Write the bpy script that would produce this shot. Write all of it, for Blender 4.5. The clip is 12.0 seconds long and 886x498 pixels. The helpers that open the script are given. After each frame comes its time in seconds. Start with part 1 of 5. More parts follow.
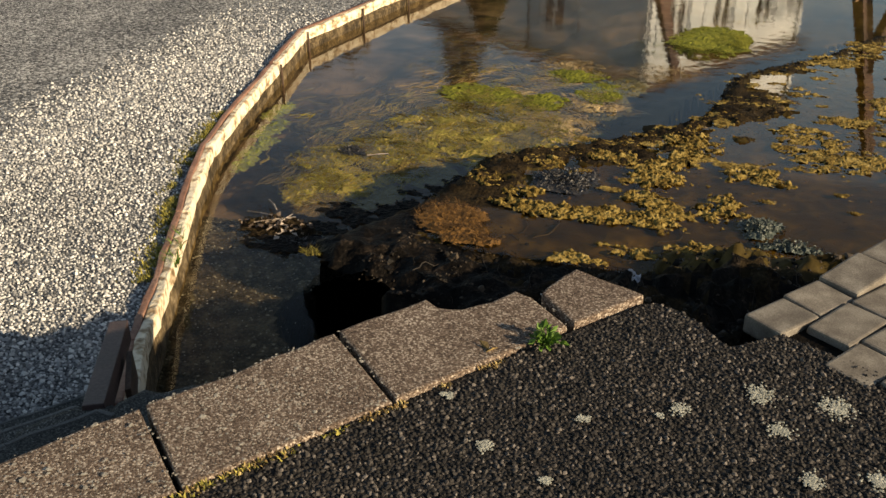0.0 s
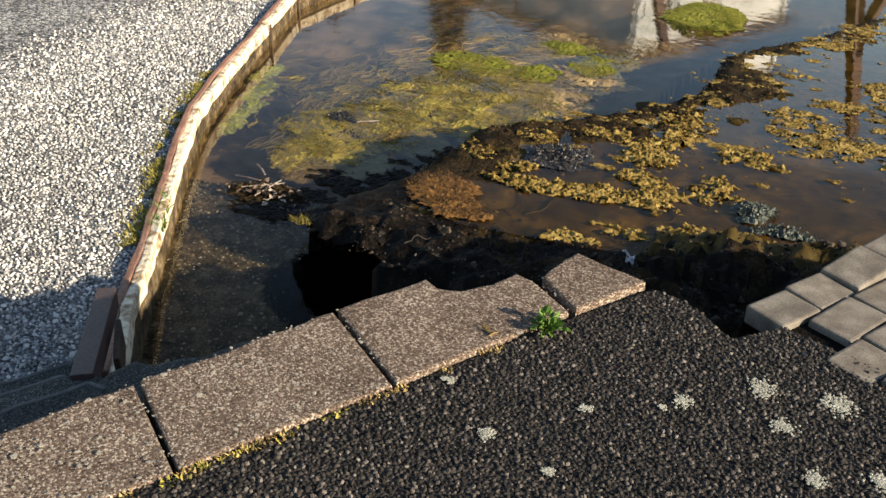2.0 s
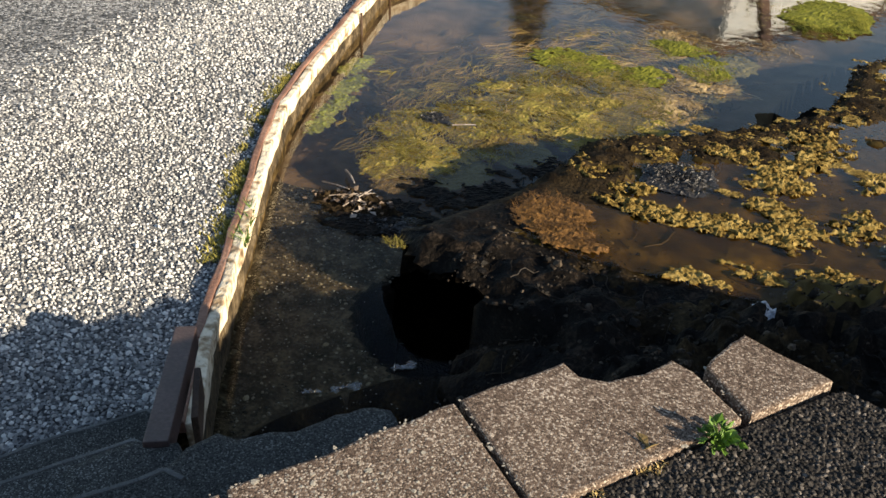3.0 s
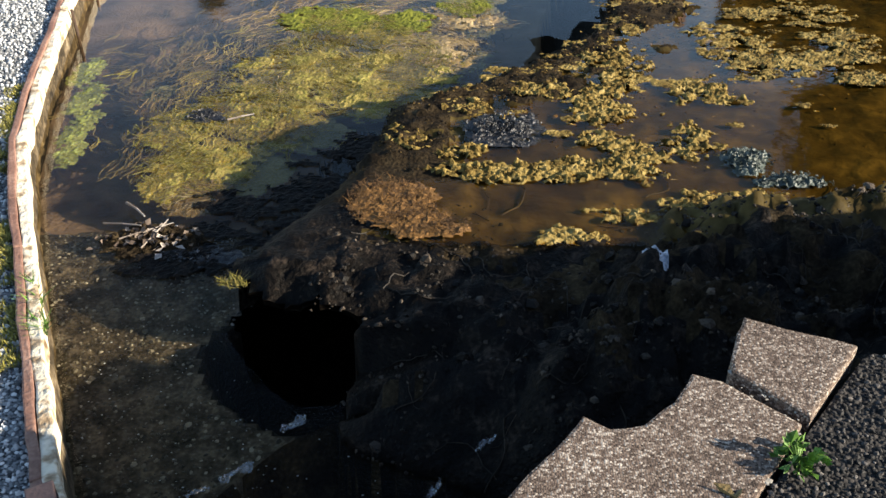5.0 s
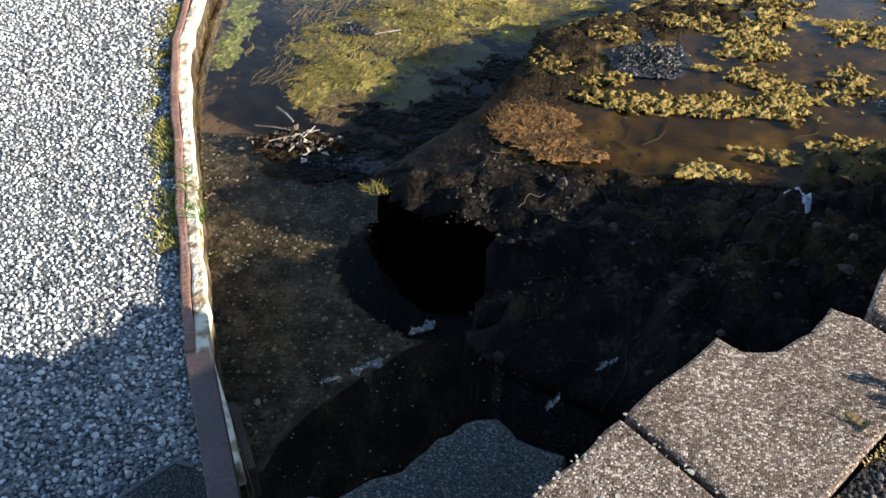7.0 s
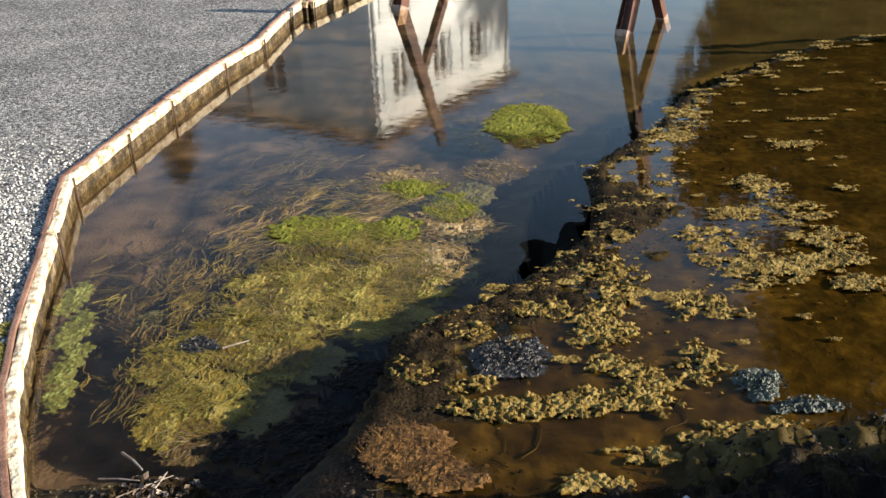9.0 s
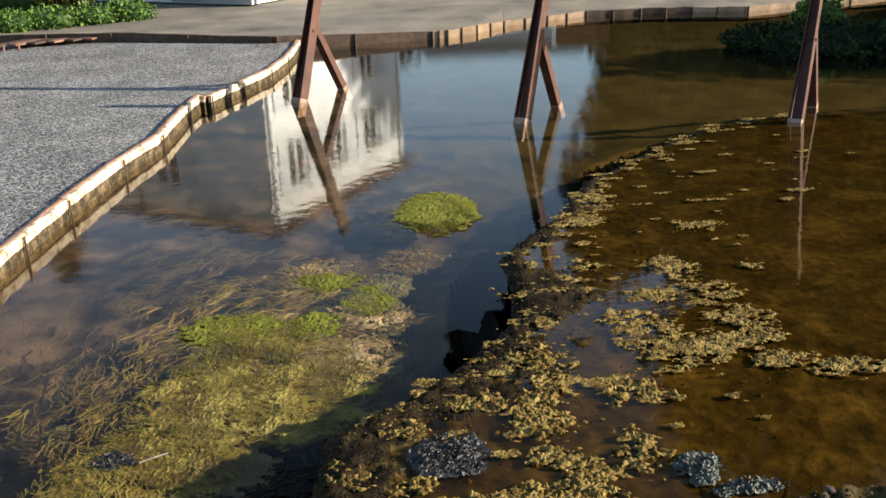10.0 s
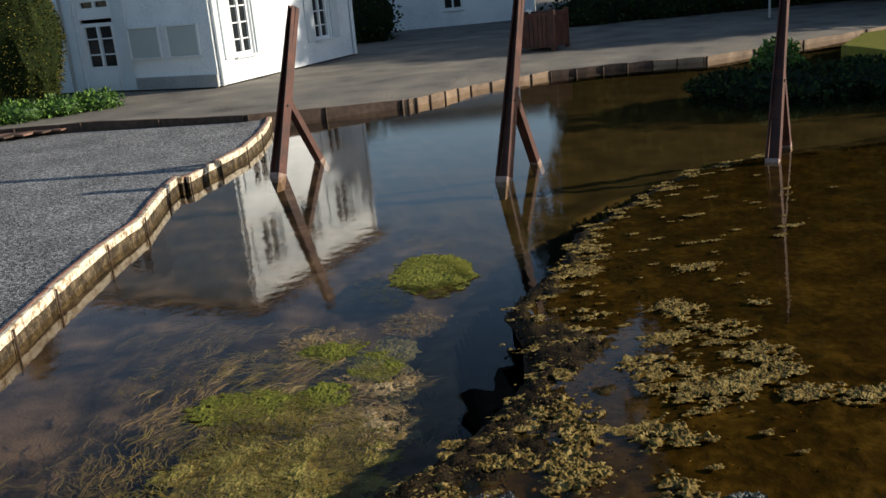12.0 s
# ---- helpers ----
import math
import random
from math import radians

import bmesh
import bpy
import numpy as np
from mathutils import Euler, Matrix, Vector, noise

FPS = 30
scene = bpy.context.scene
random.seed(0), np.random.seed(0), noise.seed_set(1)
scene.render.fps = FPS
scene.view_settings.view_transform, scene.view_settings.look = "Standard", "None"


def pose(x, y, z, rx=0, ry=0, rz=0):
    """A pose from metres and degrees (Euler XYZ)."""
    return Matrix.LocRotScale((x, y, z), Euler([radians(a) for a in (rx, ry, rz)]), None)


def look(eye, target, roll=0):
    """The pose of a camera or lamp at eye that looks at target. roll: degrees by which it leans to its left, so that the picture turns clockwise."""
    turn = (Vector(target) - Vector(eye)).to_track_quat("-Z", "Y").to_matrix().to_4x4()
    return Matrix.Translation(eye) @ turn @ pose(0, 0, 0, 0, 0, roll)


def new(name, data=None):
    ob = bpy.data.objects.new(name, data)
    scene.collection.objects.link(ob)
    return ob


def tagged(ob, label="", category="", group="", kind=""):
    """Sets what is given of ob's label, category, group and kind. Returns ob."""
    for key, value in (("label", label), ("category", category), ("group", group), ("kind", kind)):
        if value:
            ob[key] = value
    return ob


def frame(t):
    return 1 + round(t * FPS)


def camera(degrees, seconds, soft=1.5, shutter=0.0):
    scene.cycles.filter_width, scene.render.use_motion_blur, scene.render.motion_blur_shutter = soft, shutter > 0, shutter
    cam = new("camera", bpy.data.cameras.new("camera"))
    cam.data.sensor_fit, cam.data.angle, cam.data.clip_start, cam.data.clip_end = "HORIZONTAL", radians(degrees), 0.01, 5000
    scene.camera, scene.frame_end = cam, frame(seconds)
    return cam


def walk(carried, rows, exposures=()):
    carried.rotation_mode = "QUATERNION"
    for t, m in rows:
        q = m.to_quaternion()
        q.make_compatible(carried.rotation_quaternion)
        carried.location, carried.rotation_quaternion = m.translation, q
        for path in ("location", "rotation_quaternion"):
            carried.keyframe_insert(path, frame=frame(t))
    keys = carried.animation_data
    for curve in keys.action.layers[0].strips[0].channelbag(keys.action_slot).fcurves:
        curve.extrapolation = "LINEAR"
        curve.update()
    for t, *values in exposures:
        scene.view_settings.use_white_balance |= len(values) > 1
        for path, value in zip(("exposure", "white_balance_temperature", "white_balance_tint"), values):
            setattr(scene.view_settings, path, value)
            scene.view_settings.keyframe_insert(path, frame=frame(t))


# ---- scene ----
cam = camera(52.01, 12.0)
PATH = [
    (0, (1.843, 0.864, 2.400), (1.276, 2.531, 1.453), -0.65),
    (0.5, (1.830, 0.814, 2.408), (1.354, 2.455, 1.369), 2.23),
    (1, (1.854, 0.802, 2.423), (1.394, 2.422, 1.345), 1.70),
    (1.5, (1.826, 0.806, 2.434), (1.376, 2.467, 1.415), 2.48),
    (2, (1.756, 0.901, 2.416), (1.249, 2.548, 1.401), 2.12),
    (2.5, (1.606, 1.095, 2.402), (0.949, 2.672, 1.363), 1.10),
    (2.7, (1.534, 1.182, 2.395), (0.876, 2.748, 1.340), 1.69),
    (4.3, (0.911, 1.698, 2.335), (0.621, 3.368, 1.273), -0.98),
    (4.5, (0.867, 1.731, 2.308), (0.662, 3.409, 1.238), -3.29),
    (5, (0.834, 1.730, 2.317), (0.771, 3.360, 1.160), -1.06),
    (5.5, (0.847, 1.661, 2.323), (0.733, 3.207, 1.060), -2.34),
    (6, (0.833, 1.620, 2.320), (0.581, 3.104, 1.003), -2.17),
    (6.5, (0.818, 1.610, 2.316), (0.496, 3.070, 0.989), -2.00),
    (6.7, (0.814, 1.611, 2.311), (0.474, 3.085, 1.002), -2.10),
    (8.3, (0.570, 1.883, 2.595), (0.575, 3.586, 1.546), -2.41),
    (8.5, (0.586, 1.937, 2.619), (0.588, 3.674, 1.628), -2.77),
    (9, (0.656, 1.999, 2.619), (0.673, 3.794, 1.737), -2.26),
    (9.5, (0.630, 2.056, 2.624), (0.789, 3.867, 1.791), -0.75),
    (10, (0.503, 2.094, 2.643), (0.759, 3.943, 1.924), -1.71),
    (10.5, (0.412, 2.135, 2.627), (0.596, 4.018, 1.978), -1.95),
    (11, (0.462, 2.101, 2.538), (0.493, 4.016, 1.960), -0.96),
    (11.5, (0.369, 2.090, 2.585), (0.615, 3.990, 2.009), -2.31),
    (12, (0.292, 2.192, 2.570), (0.626, 4.076, 1.989), -5.16),
]
GRADE = [(0, 0.78, 8820, 10), (0.5, 1.21, 8470, 10), (1.0, 1.33, 8070, 10), (1.5, 1.38, 7820, 10), (2.5, 1.24, 7620, 10), (4.5, 1.31, 7070, 8), (5.5, 2.0, 6370, 8), (6.0, 2.06, 6270, 8), (6.5, 1.85, 6270, 8), (8.5, 1.43, 7070, 9), (9.5, 1.29, 7020, 9), (10.0, 1.28, 6990, 9), (10.5, 1.03, 6940, 9), (12, 0.43, 6550, 9)]
walk(cam, [(t, look(eye, target, roll)) for t, eye, target, roll in PATH], GRADE)

# ---- light ----
SUN_AZ, SUN_EL = math.atan2(0.985, -0.17), radians(19.5)
world = bpy.data.worlds.new("sky")
scene.world = world
world.use_nodes = True
sky = world.node_tree.nodes.new("ShaderNodeTexSky")
sky.sky_type, sky.sun_disc = "NISHITA", False
sky.sun_elevation, sky.sun_rotation = SUN_EL, SUN_AZ
sky.dust_density, sky.ozone_density = 0.5, 2.2
background = world.node_tree.nodes["Background"]
background.inputs["Strength"].default_value = 0.098
world.node_tree.links.new(sky.outputs[0], background.inputs["Color"])
sun = new("sun", bpy.data.lights.new("sun", "SUN"))
sun.data.energy, sun.data.angle, sun.data.color = 5.0, radians(0.6), (1.0, 0.91, 0.77)
sun.matrix_world = look((0.985 * 30, -0.17 * 30, 30 * math.tan(SUN_EL)), (0, 0, 0))


# ---- materials ----
def surface(name, colours, scale=6.0, rough=0.8, grain=60.0, bump=0.3, metal=0.0, coat=0.0, rough_var=0.15, voronoi=0.0, island=0.0, detail=6.0, stops=None, spec=0.4):
    """A procedural surface: broad colour variation, fine grain, relief."""
    m = bpy.data.materials.new(name)
    m.use_nodes = True
    t = m.node_tree
    n, link = t.nodes, t.links.new
    b = n["Principled BSDF"]
    where = n.new("ShaderNodeNewGeometry").outputs["Position"]
    wide = n.new("ShaderNodeTexNoise")
    wide.inputs["Scale"].default_value, wide.inputs["Detail"].default_value = scale, detail
    link(where, wide.inputs["Vector"])
    fine = n.new("ShaderNodeTexNoise")
    fine.inputs["Scale"].default_value, fine.inputs["Detail"].default_value = grain, 4
    link(where, fine.inputs["Vector"])
    mixed = n.new("ShaderNodeMix")
    mixed.inputs["Factor"].default_value = 0.4
    link(wide.outputs["Fac"], mixed.inputs["A"])
    link(fine.outputs["Fac"], mixed.inputs["B"])
    fac = mixed.outputs["Result"]
    height = fine.outputs["Fac"]
    if voronoi:
        cell = n.new("ShaderNodeTexVoronoi")
        cell.inputs["Scale"].default_value = voronoi
        link(where, cell.inputs["Vector"])
        tint = n.new("ShaderNodeSeparateColor")
        link(cell.outputs["Color"], tint.inputs["Color"])
        both = n.new("ShaderNodeMix")
        both.inputs["Factor"].default_value = 0.55
        link(fac, both.inputs["A"])
        link(tint.outputs["Red"], both.inputs["B"])
        fac, height = both.outputs["Result"], cell.outputs["Distance"]
    if island:
        geo = n.new("ShaderNodeNewGeometry")
        shift = n.new("ShaderNodeMix")
        shift.inputs["Factor"].default_value = island
        link(fac, shift.inputs["A"])
        link(geo.outputs["Random Per Island"], shift.inputs["B"])
        fac = shift.outputs["Result"]
    ramp = n.new("ShaderNodeValToRGB")
    el = ramp.color_ramp.elements
    at = stops or [0.3 + 0.4 * i / (len(colours) - 1) for i in range(len(colours))]
    while len(el) < len(colours):
        el.new(0.5)
    for e, p, c in zip(el, at, colours):
        e.position, e.color = p, (*c, 1)
    link(fac, ramp.inputs["Fac"])
    link(ramp.outputs["Color"], b.inputs["Base Color"])
    r = n.new("ShaderNodeMapRange")
    r.inputs["To Min"].default_value, r.inputs["To Max"].default_value = max(0.02, rough - rough_var), min(1, rough + rough_var)
    link(wide.outputs["Fac"], r.inputs["Value"])
    link(r.outputs["Result"], b.inputs["Roughness"])
    b.inputs["Metallic"].default_value = metal
    b.inputs["Specular IOR Level"].default_value = spec
    b.inputs["Coat Weight"].default_value = coat
    b.inputs["Coat Roughness"].default_value = 0.12
    relief = n.new("ShaderNodeBump")
    relief.inputs["Strength"].default_value = bump
    relief.inputs["Distance"].default_value = 0.6 / (voronoi or grain)
    relief.invert = bool(voronoi)
    link(height, relief.inputs["Height"])
    link(relief.outputs["Normal"], b.inputs["Normal"])
    return m


def water_surface(name, tint, waves, strength, stretch=(1, 1, 1), gloss_least=0.005):
    """Clear, tinted water: a mirror by Fresnel, see-through elsewhere."""
    m = bpy.data.materials.new(name)
    m.use_nodes = True
    t = m.node_tree
    n, link = t.nodes, t.links.new
    n.remove(n["Principled BSDF"])
    clear = n.new("ShaderNodeBsdfTransparent")
    clear.inputs["Color"].default_value = (*tint, 1)
    gloss = n.new("ShaderNodeBsdfGlossy")
    gloss.inputs["Roughness"].default_value = 0.015
    facing = n.new("ShaderNodeLayerWeight")
    facing.inputs["Blend"].default_value = 0.5
    steep = n.new("ShaderNodeMath")
    steep.operation = "POWER"
    steep.inputs[1].default_value = 5.0
    link(facing.outputs["Facing"], steep.inputs[0])
    fres = n.new("ShaderNodeMath")
    fres.operation = "MULTIPLY_ADD"
    fres.inputs[1].default_value, fres.inputs[2].default_value = 1.25, gloss_least
    link(steep.outputs[0], fres.inputs[0])
    where = n.new("ShaderNodeNewGeometry").outputs["Position"]
    mapping = n.new("ShaderNodeMapping")
    mapping.inputs["Scale"].default_value = stretch
    link(where, mapping.inputs["Vector"])
    wave = n.new("ShaderNodeTexNoise")
    wave.inputs["Scale"].default_value, wave.inputs["Detail"].default_value = waves, 3
    link(mapping.outputs["Vector"], wave.inputs["Vector"])
    relief = n.new("ShaderNodeBump")
    relief.inputs["Strength"].default_value, relief.inputs["Distance"].default_value = strength, 0.01
    link(wave.outputs["Fac"], relief.inputs["Height"])
    link(relief.outputs["Normal"], gloss.inputs["Normal"])
    link(relief.outputs["Normal"], facing.inputs["Normal"])
    mix = n.new("ShaderNodeMixShader")
    link(fres.outputs[0], mix.inputs["Fac"])
    link(clear.outputs[0], mix.inputs[1])
    link(gloss.outputs[0], mix.inputs[2])
    link(mix.outputs[0], n["Material Output"].inputs["Surface"])
    return m


GRAVEL = surface("gravel_base", [(0.025, 0.026, 0.028), (0.096, 0.097, 0.099), (0.23, 0.225, 0.22), (0.56, 0.55, 0.53)], 1.2, 0.9, 40, 1.0, voronoi=62, stops=[0.25, 0.43, 0.60, 0.78], spec=0.2)
# Darker bed: the shade in the gaps between chips, put into colour.
GRAVEL_BED = surface("gravel_bed_gap_shade", [(0.03, 0.031, 0.034), (0.10, 0.101, 0.103), (0.24, 0.238, 0.235)], 6, 0.95, 120, 1.0, voronoi=120, spec=0.1)
CHIPS = surface("gravel_chips", [(0.085, 0.088, 0.092), (0.28, 0.28, 0.28), (0.46, 0.455, 0.44), (0.68, 0.665, 0.64)], 9, 0.8, 200, 0.2, island=0.85, stops=[0.08, 0.36, 0.66, 0.92], spec=0.3)
ASPHALT = surface("old_asphalt", [(0.006, 0.0055, 0.0055), (0.016, 0.014, 0.013), (0.042, 0.036, 0.032)], 3, 0.85, 90, 1.0, voronoi=110, spec=0.2)
ASPHALT_CHIPS = surface("asphalt_chips", [(0.005, 0.0045, 0.0045), (0.021, 0.0185, 0.0175), (0.062, 0.054, 0.049), (0.22, 0.19, 0.17)], 3, 0.75, 200, 0.2, island=0.7, stops=[0.15, 0.5, 0.75, 0.97], spec=0.25)
ROAD = surface("far_road", [(0.075, 0.068, 0.060), (0.16, 0.145, 0.126), (0.20, 0.178, 0.145), (0.30, 0.27, 0.225)], 0.9, 0.9, 26, 0.9, stops=[0.34, 0.46, 0.56, 0.68], spec=0.2)
SLAB = surface("weathered_concrete_slab", [(0.028, 0.020, 0.015), (0.096, 0.067, 0.052), (0.158, 0.117, 0.091), (0.48, 0.41, 0.34)], 5, 0.95, 280, 0.55, voronoi=230, stops=[0.2, 0.42, 0.62, 0.82], spec=0.2)
STEP = surface("mossy_concrete_step", [(0.022, 0.023, 0.022), (0.048, 0.049, 0.047), (0.076, 0.077, 0.072), (0.32, 0.32, 0.30)], 3, 0.92, 200, 0.6, voronoi=260, stops=[0.25, 0.45, 0.68, 0.92], spec=0.1)
PAVER = surface("grey_paver", [(0.085, 0.073, 0.062), (0.145, 0.128, 0.11), (0.24, 0.22, 0.19)], 14, 0.9, 220, 0.35, stops=[0.34, 0.5, 0.66], spec=0.2)
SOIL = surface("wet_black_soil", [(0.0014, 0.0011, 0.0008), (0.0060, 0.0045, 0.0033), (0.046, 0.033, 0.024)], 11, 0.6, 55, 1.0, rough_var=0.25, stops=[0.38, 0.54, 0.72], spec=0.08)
FLOOR = surface("basin_floor", [(0.012, 0.010, 0.008), (0.048, 0.040, 0.032), (0.15, 0.125, 0.10)], 13, 0.8, 60, 0.9, stops=[0.35, 0.5, 0.68], spec=0.1)
BANK = surface("brown_bank_mud", [(0.005, 0.0034, 0.002), (0.0145, 0.0100, 0.0055), (0.036, 0.025, 0.013), (0.12, 0.086, 0.046)], 7, 0.75, 60, 1.0, rough_var=0.15, stops=[0.34, 0.47, 0.60, 0.74], spec=0.05)
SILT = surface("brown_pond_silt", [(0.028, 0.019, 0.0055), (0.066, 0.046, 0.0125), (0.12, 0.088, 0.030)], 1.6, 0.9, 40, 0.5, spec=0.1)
SHELF = surface("wet_silt_shelf", [(0.013, 0.0085, 0.0025), (0.042, 0.029, 0.0085), (0.105, 0.075, 0.025)], 3.2, 0.6, 14, 0.35, rough_var=0.2, spec=0.08)
RUST = surface("brown_kerb_cap", [(0.10, 0.045, 0.030), (0.20, 0.105, 0.075), (0.32, 0.20, 0.15)], 5, 0.8, 60, 0.5)
LIME = surface("limed_kerb_face", [(0.14, 0.092, 0.05), (0.34, 0.25, 0.16), (0.66, 0.57, 0.43), (0.78, 0.71, 0.58)], 9, 0.9, 26, 0.8, stops=[0.34, 0.43, 0.51, 0.75], spec=0.2)
STAIN = surface("wet_stained_board", [(0.012, 0.009, 0.006), (0.05, 0.036, 0.02), (0.13, 0.095, 0.055), (0.34, 0.28, 0.19)], 9, 0.8, 40, 0.9, stops=[0.35, 0.48, 0.60, 0.78], spec=0.2)
SLATE = surface("dull_slate_roof", [(0.06, 0.06, 0.065), (0.11, 0.11, 0.115), (0.16, 0.155, 0.15)], 1.5, 0.8, 8, 0.4)
LIT_BOARD = surface("sunlit_far_board", [(0.09, 0.058, 0.038), (0.22, 0.15, 0.10), (0.36, 0.26, 0.18)], 3, 0.85, 45, 0.6)
DARKWOOD = surface("dark_stake", [(0.02, 0.012, 0.008), (0.06, 0.036, 0.024), (0.11, 0.07, 0.05)], 8, 0.8, 70, 0.5)
PLANK = surface("dark_brown_plank", [(0.032, 0.020, 0.020), (0.062, 0.040, 0.039), (0.11, 0.075, 0.07)], 4, 0.6, 90, 0.3)
OXIDE = surface("red_oxide_steel", [(0.022, 0.007, 0.005), (0.065, 0.020, 0.012), (0.13, 0.047, 0.03)], 4, 0.6, 60, 0.3)
FADED = surface("faded_post_foot", [(0.14, 0.075, 0.055), (0.28, 0.19, 0.15), (0.40, 0.31, 0.26)], 14, 0.8, 60, 0.4)
WALL = surface("white_limewash", [(0.60, 0.64, 0.67), (0.82, 0.85, 0.87), (0.88, 0.89, 0.90)], 0.7, 0.9, 18, 0.15)
PLINTH = surface("grey_plinth", [(0.22, 0.23, 0.23), (0.34, 0.34, 0.33), (0.45, 0.44, 0.42)], 1.2, 0.9, 20, 0.3)
WHITE = surface("white_gloss_paint", [(0.70, 0.72, 0.73), (0.80, 0.81, 0.81)], 1.5, 0.5, 20, 0.05)
SHUTTER = surface("pale_blue_shutter", [(0.55, 0.60, 0.63), (0.68, 0.72, 0.74)], 2, 0.6, 20, 0.1)
BOARD = surface("notice_board_face", [(0.42, 0.46, 0.45), (0.52, 0.55, 0.53)], 1.5, 0.4, 30, 0.05)
GLASS = surface("dark_window_glass", [(0.010, 0.012, 0.014), (0.025, 0.028, 0.03)], 1.2, 0.08, 10, 0.02, rough_var=0.03)
TILES = surface("terracotta_roof", [(0.16, 0.07, 0.04), (0.26, 0.12, 0.07), (0.34, 0.18, 0.11)], 1.5, 0.85, 8, 0.5)
GRAPHITE = surface("black_metal", [(0.012, 0.012, 0.013), (0.03, 0.03, 0.031)], 3, 0.5, 40, 0.2)
CAR = surface("white_car_paint", [(0.66, 0.67, 0.68), (0.74, 0.75, 0.76)], 1, 0.25, 5, 0.0)
WHITE_STONE = surface("white_bed_edging", [(0.55, 0.55, 0.52), (0.75, 0.75, 0.72), (0.82, 0.82, 0.8)], 2, 0.9, 30, 0.5)
LICHEN = surface("pale_lichen", [(0.15, 0.15, 0.125), (0.27, 0.27, 0.23), (0.40, 0.39, 0.34)], 40, 0.95, 180, 0.8)
SPECK = surface("slab_lichen", [(0.16, 0.14, 0.11), (0.30, 0.27, 0.225), (0.44, 0.41, 0.35)], 40, 0.95, 180, 0.8)
# The last stop paints sunlit gold onto leaves at random.
YEW = surface("dark_conifer_leaves", [(0.006, 0.012, 0.004), (0.024, 0.032, 0.008), (0.17, 0.145, 0.028)], 2, 0.8, 60, 0.2, island=0.5, stops=[0.25, 0.48, 0.72], spec=0.06)
IVY = surface("dark_ivy_leaves", [(0.004, 0.010, 0.004), (0.012, 0.024, 0.007), (0.032, 0.056, 0.015)], 2, 0.7, 60, 0.2, island=0.5, spec=0.1)
FRESH = surface("fresh_green_leaves", [(0.022, 0.055, 0.008), (0.06, 0.13, 0.016), (0.13, 0.24, 0.03)], 4, 0.6, 60, 0.2, island=0.5)
BARK = surface("grey_bark", [(0.05, 0.04, 0.03), (0.13, 0.11, 0.09)], 8, 0.9, 60, 0.6)
OCHRE = surface("ochre_pond_algae", [(0.020, 0.0125, 0.0035), (0.085, 0.055, 0.014), (0.20, 0.140, 0.043), (0.34, 0.26, 0.11)], 16, 0.9, 75, 1.0, stops=[0.33, 0.44, 0.55, 0.74], spec=0.1)
OLIVE = surface("olive_pond_weed", [(0.035, 0.026, 0.010), (0.115, 0.080, 0.026), (0.120, 0.112, 0.022), (0.25, 0.185, 0.058), (0.16, 0.150, 0.030), (0.34, 0.255, 0.11)], 3.2, 0.85, 80, 1.0, detail=9, stops=[0.32, 0.41, 0.47, 0.54, 0.60, 0.72], spec=0.15)
BROWNWEED = surface("brown_drowned_weed", [(0.026, 0.019, 0.010), (0.075, 0.056, 0.027), (0.135, 0.105, 0.050)], 5, 0.85, 80, 0.5, island=0.5, spec=0.1)
KERBWEED = surface("pale_green_kerb_weed", [(0.055, 0.062, 0.018), (0.13, 0.145, 0.045), (0.21, 0.22, 0.09)], 6, 0.85, 70, 0.8, spec=0.15)
DROWNED = surface("drowned_grey_weed", [(0.055, 0.050, 0.026), (0.115, 0.108, 0.060), (0.18, 0.17, 0.10)], 5, 0.9, 70, 0.6, spec=0.1)
TAN = surface("bleached_pond_weed", [(0.075, 0.050, 0.022), (0.18, 0.125, 0.056), (0.29, 0.21, 0.105)], 4, 0.8, 90, 0.4, island=0.5)
GRASS = surface("wet_grass_tuft", [(0.045, 0.050, 0.007), (0.120, 0.125, 0.017), (0.25, 0.225, 0.045)], 9, 0.8, 60, 0.9, island=0.3, stops=[0.25, 0.48, 0.75], spec=0.15)
RUSSET = surface("russet_root_mat", [(0.015, 0.006, 0.001), (0.060, 0.026, 0.004), (0.135, 0.063, 0.012)], 9, 0.8, 120, 0.8, island=0.4)
# The pale last stop paints wet glints as specks of colour.
BLACKLEAF = surface("black_leaves_and_glints", [(0.004, 0.004, 0.005), (0.014, 0.013, 0.014), (0.045, 0.042, 0.040), (0.26, 0.25, 0.245)], 55, 0.45, 120, 0.8, island=0.35, stops=[0.3, 0.5, 0.62, 0.74])
GREYWEED = surface("grey_green_fabric", [(0.008, 0.012, 0.010), (0.03, 0.042, 0.035), (0.065, 0.078, 0.066), (0.21, 0.225, 0.20)], 45, 0.5, 90, 0.8, island=0.35, stops=[0.3, 0.5, 0.64, 0.78])
TWIG = surface("pale_debris", [(0.045, 0.03, 0.022), (0.13, 0.095, 0.07), (0.31, 0.26, 0.22)], 20, 0.8, 90, 0.3, island=0.6)
MUD = surface("mud_crumbs", [(0.004, 0.003, 0.002), (0.018, 0.012, 0.005), (0.06, 0.036, 0.011), (0.17, 0.115, 0.04)], 7, 0.8, 120, 0.6, island=0.7, stops=[0.2, 0.5, 0.72, 0.95], spec=0.1)
CLOD = surface("wet_clods", [(0.003, 0.0022, 0.0018), (0.012, 0.009, 0.0065), (0.038, 0.029, 0.021), (0.13, 0.10, 0.075)], 12, 0.6, 120, 0.8, island=0.6, stops=[0.25, 0.5, 0.7, 0.92], spec=0.15)
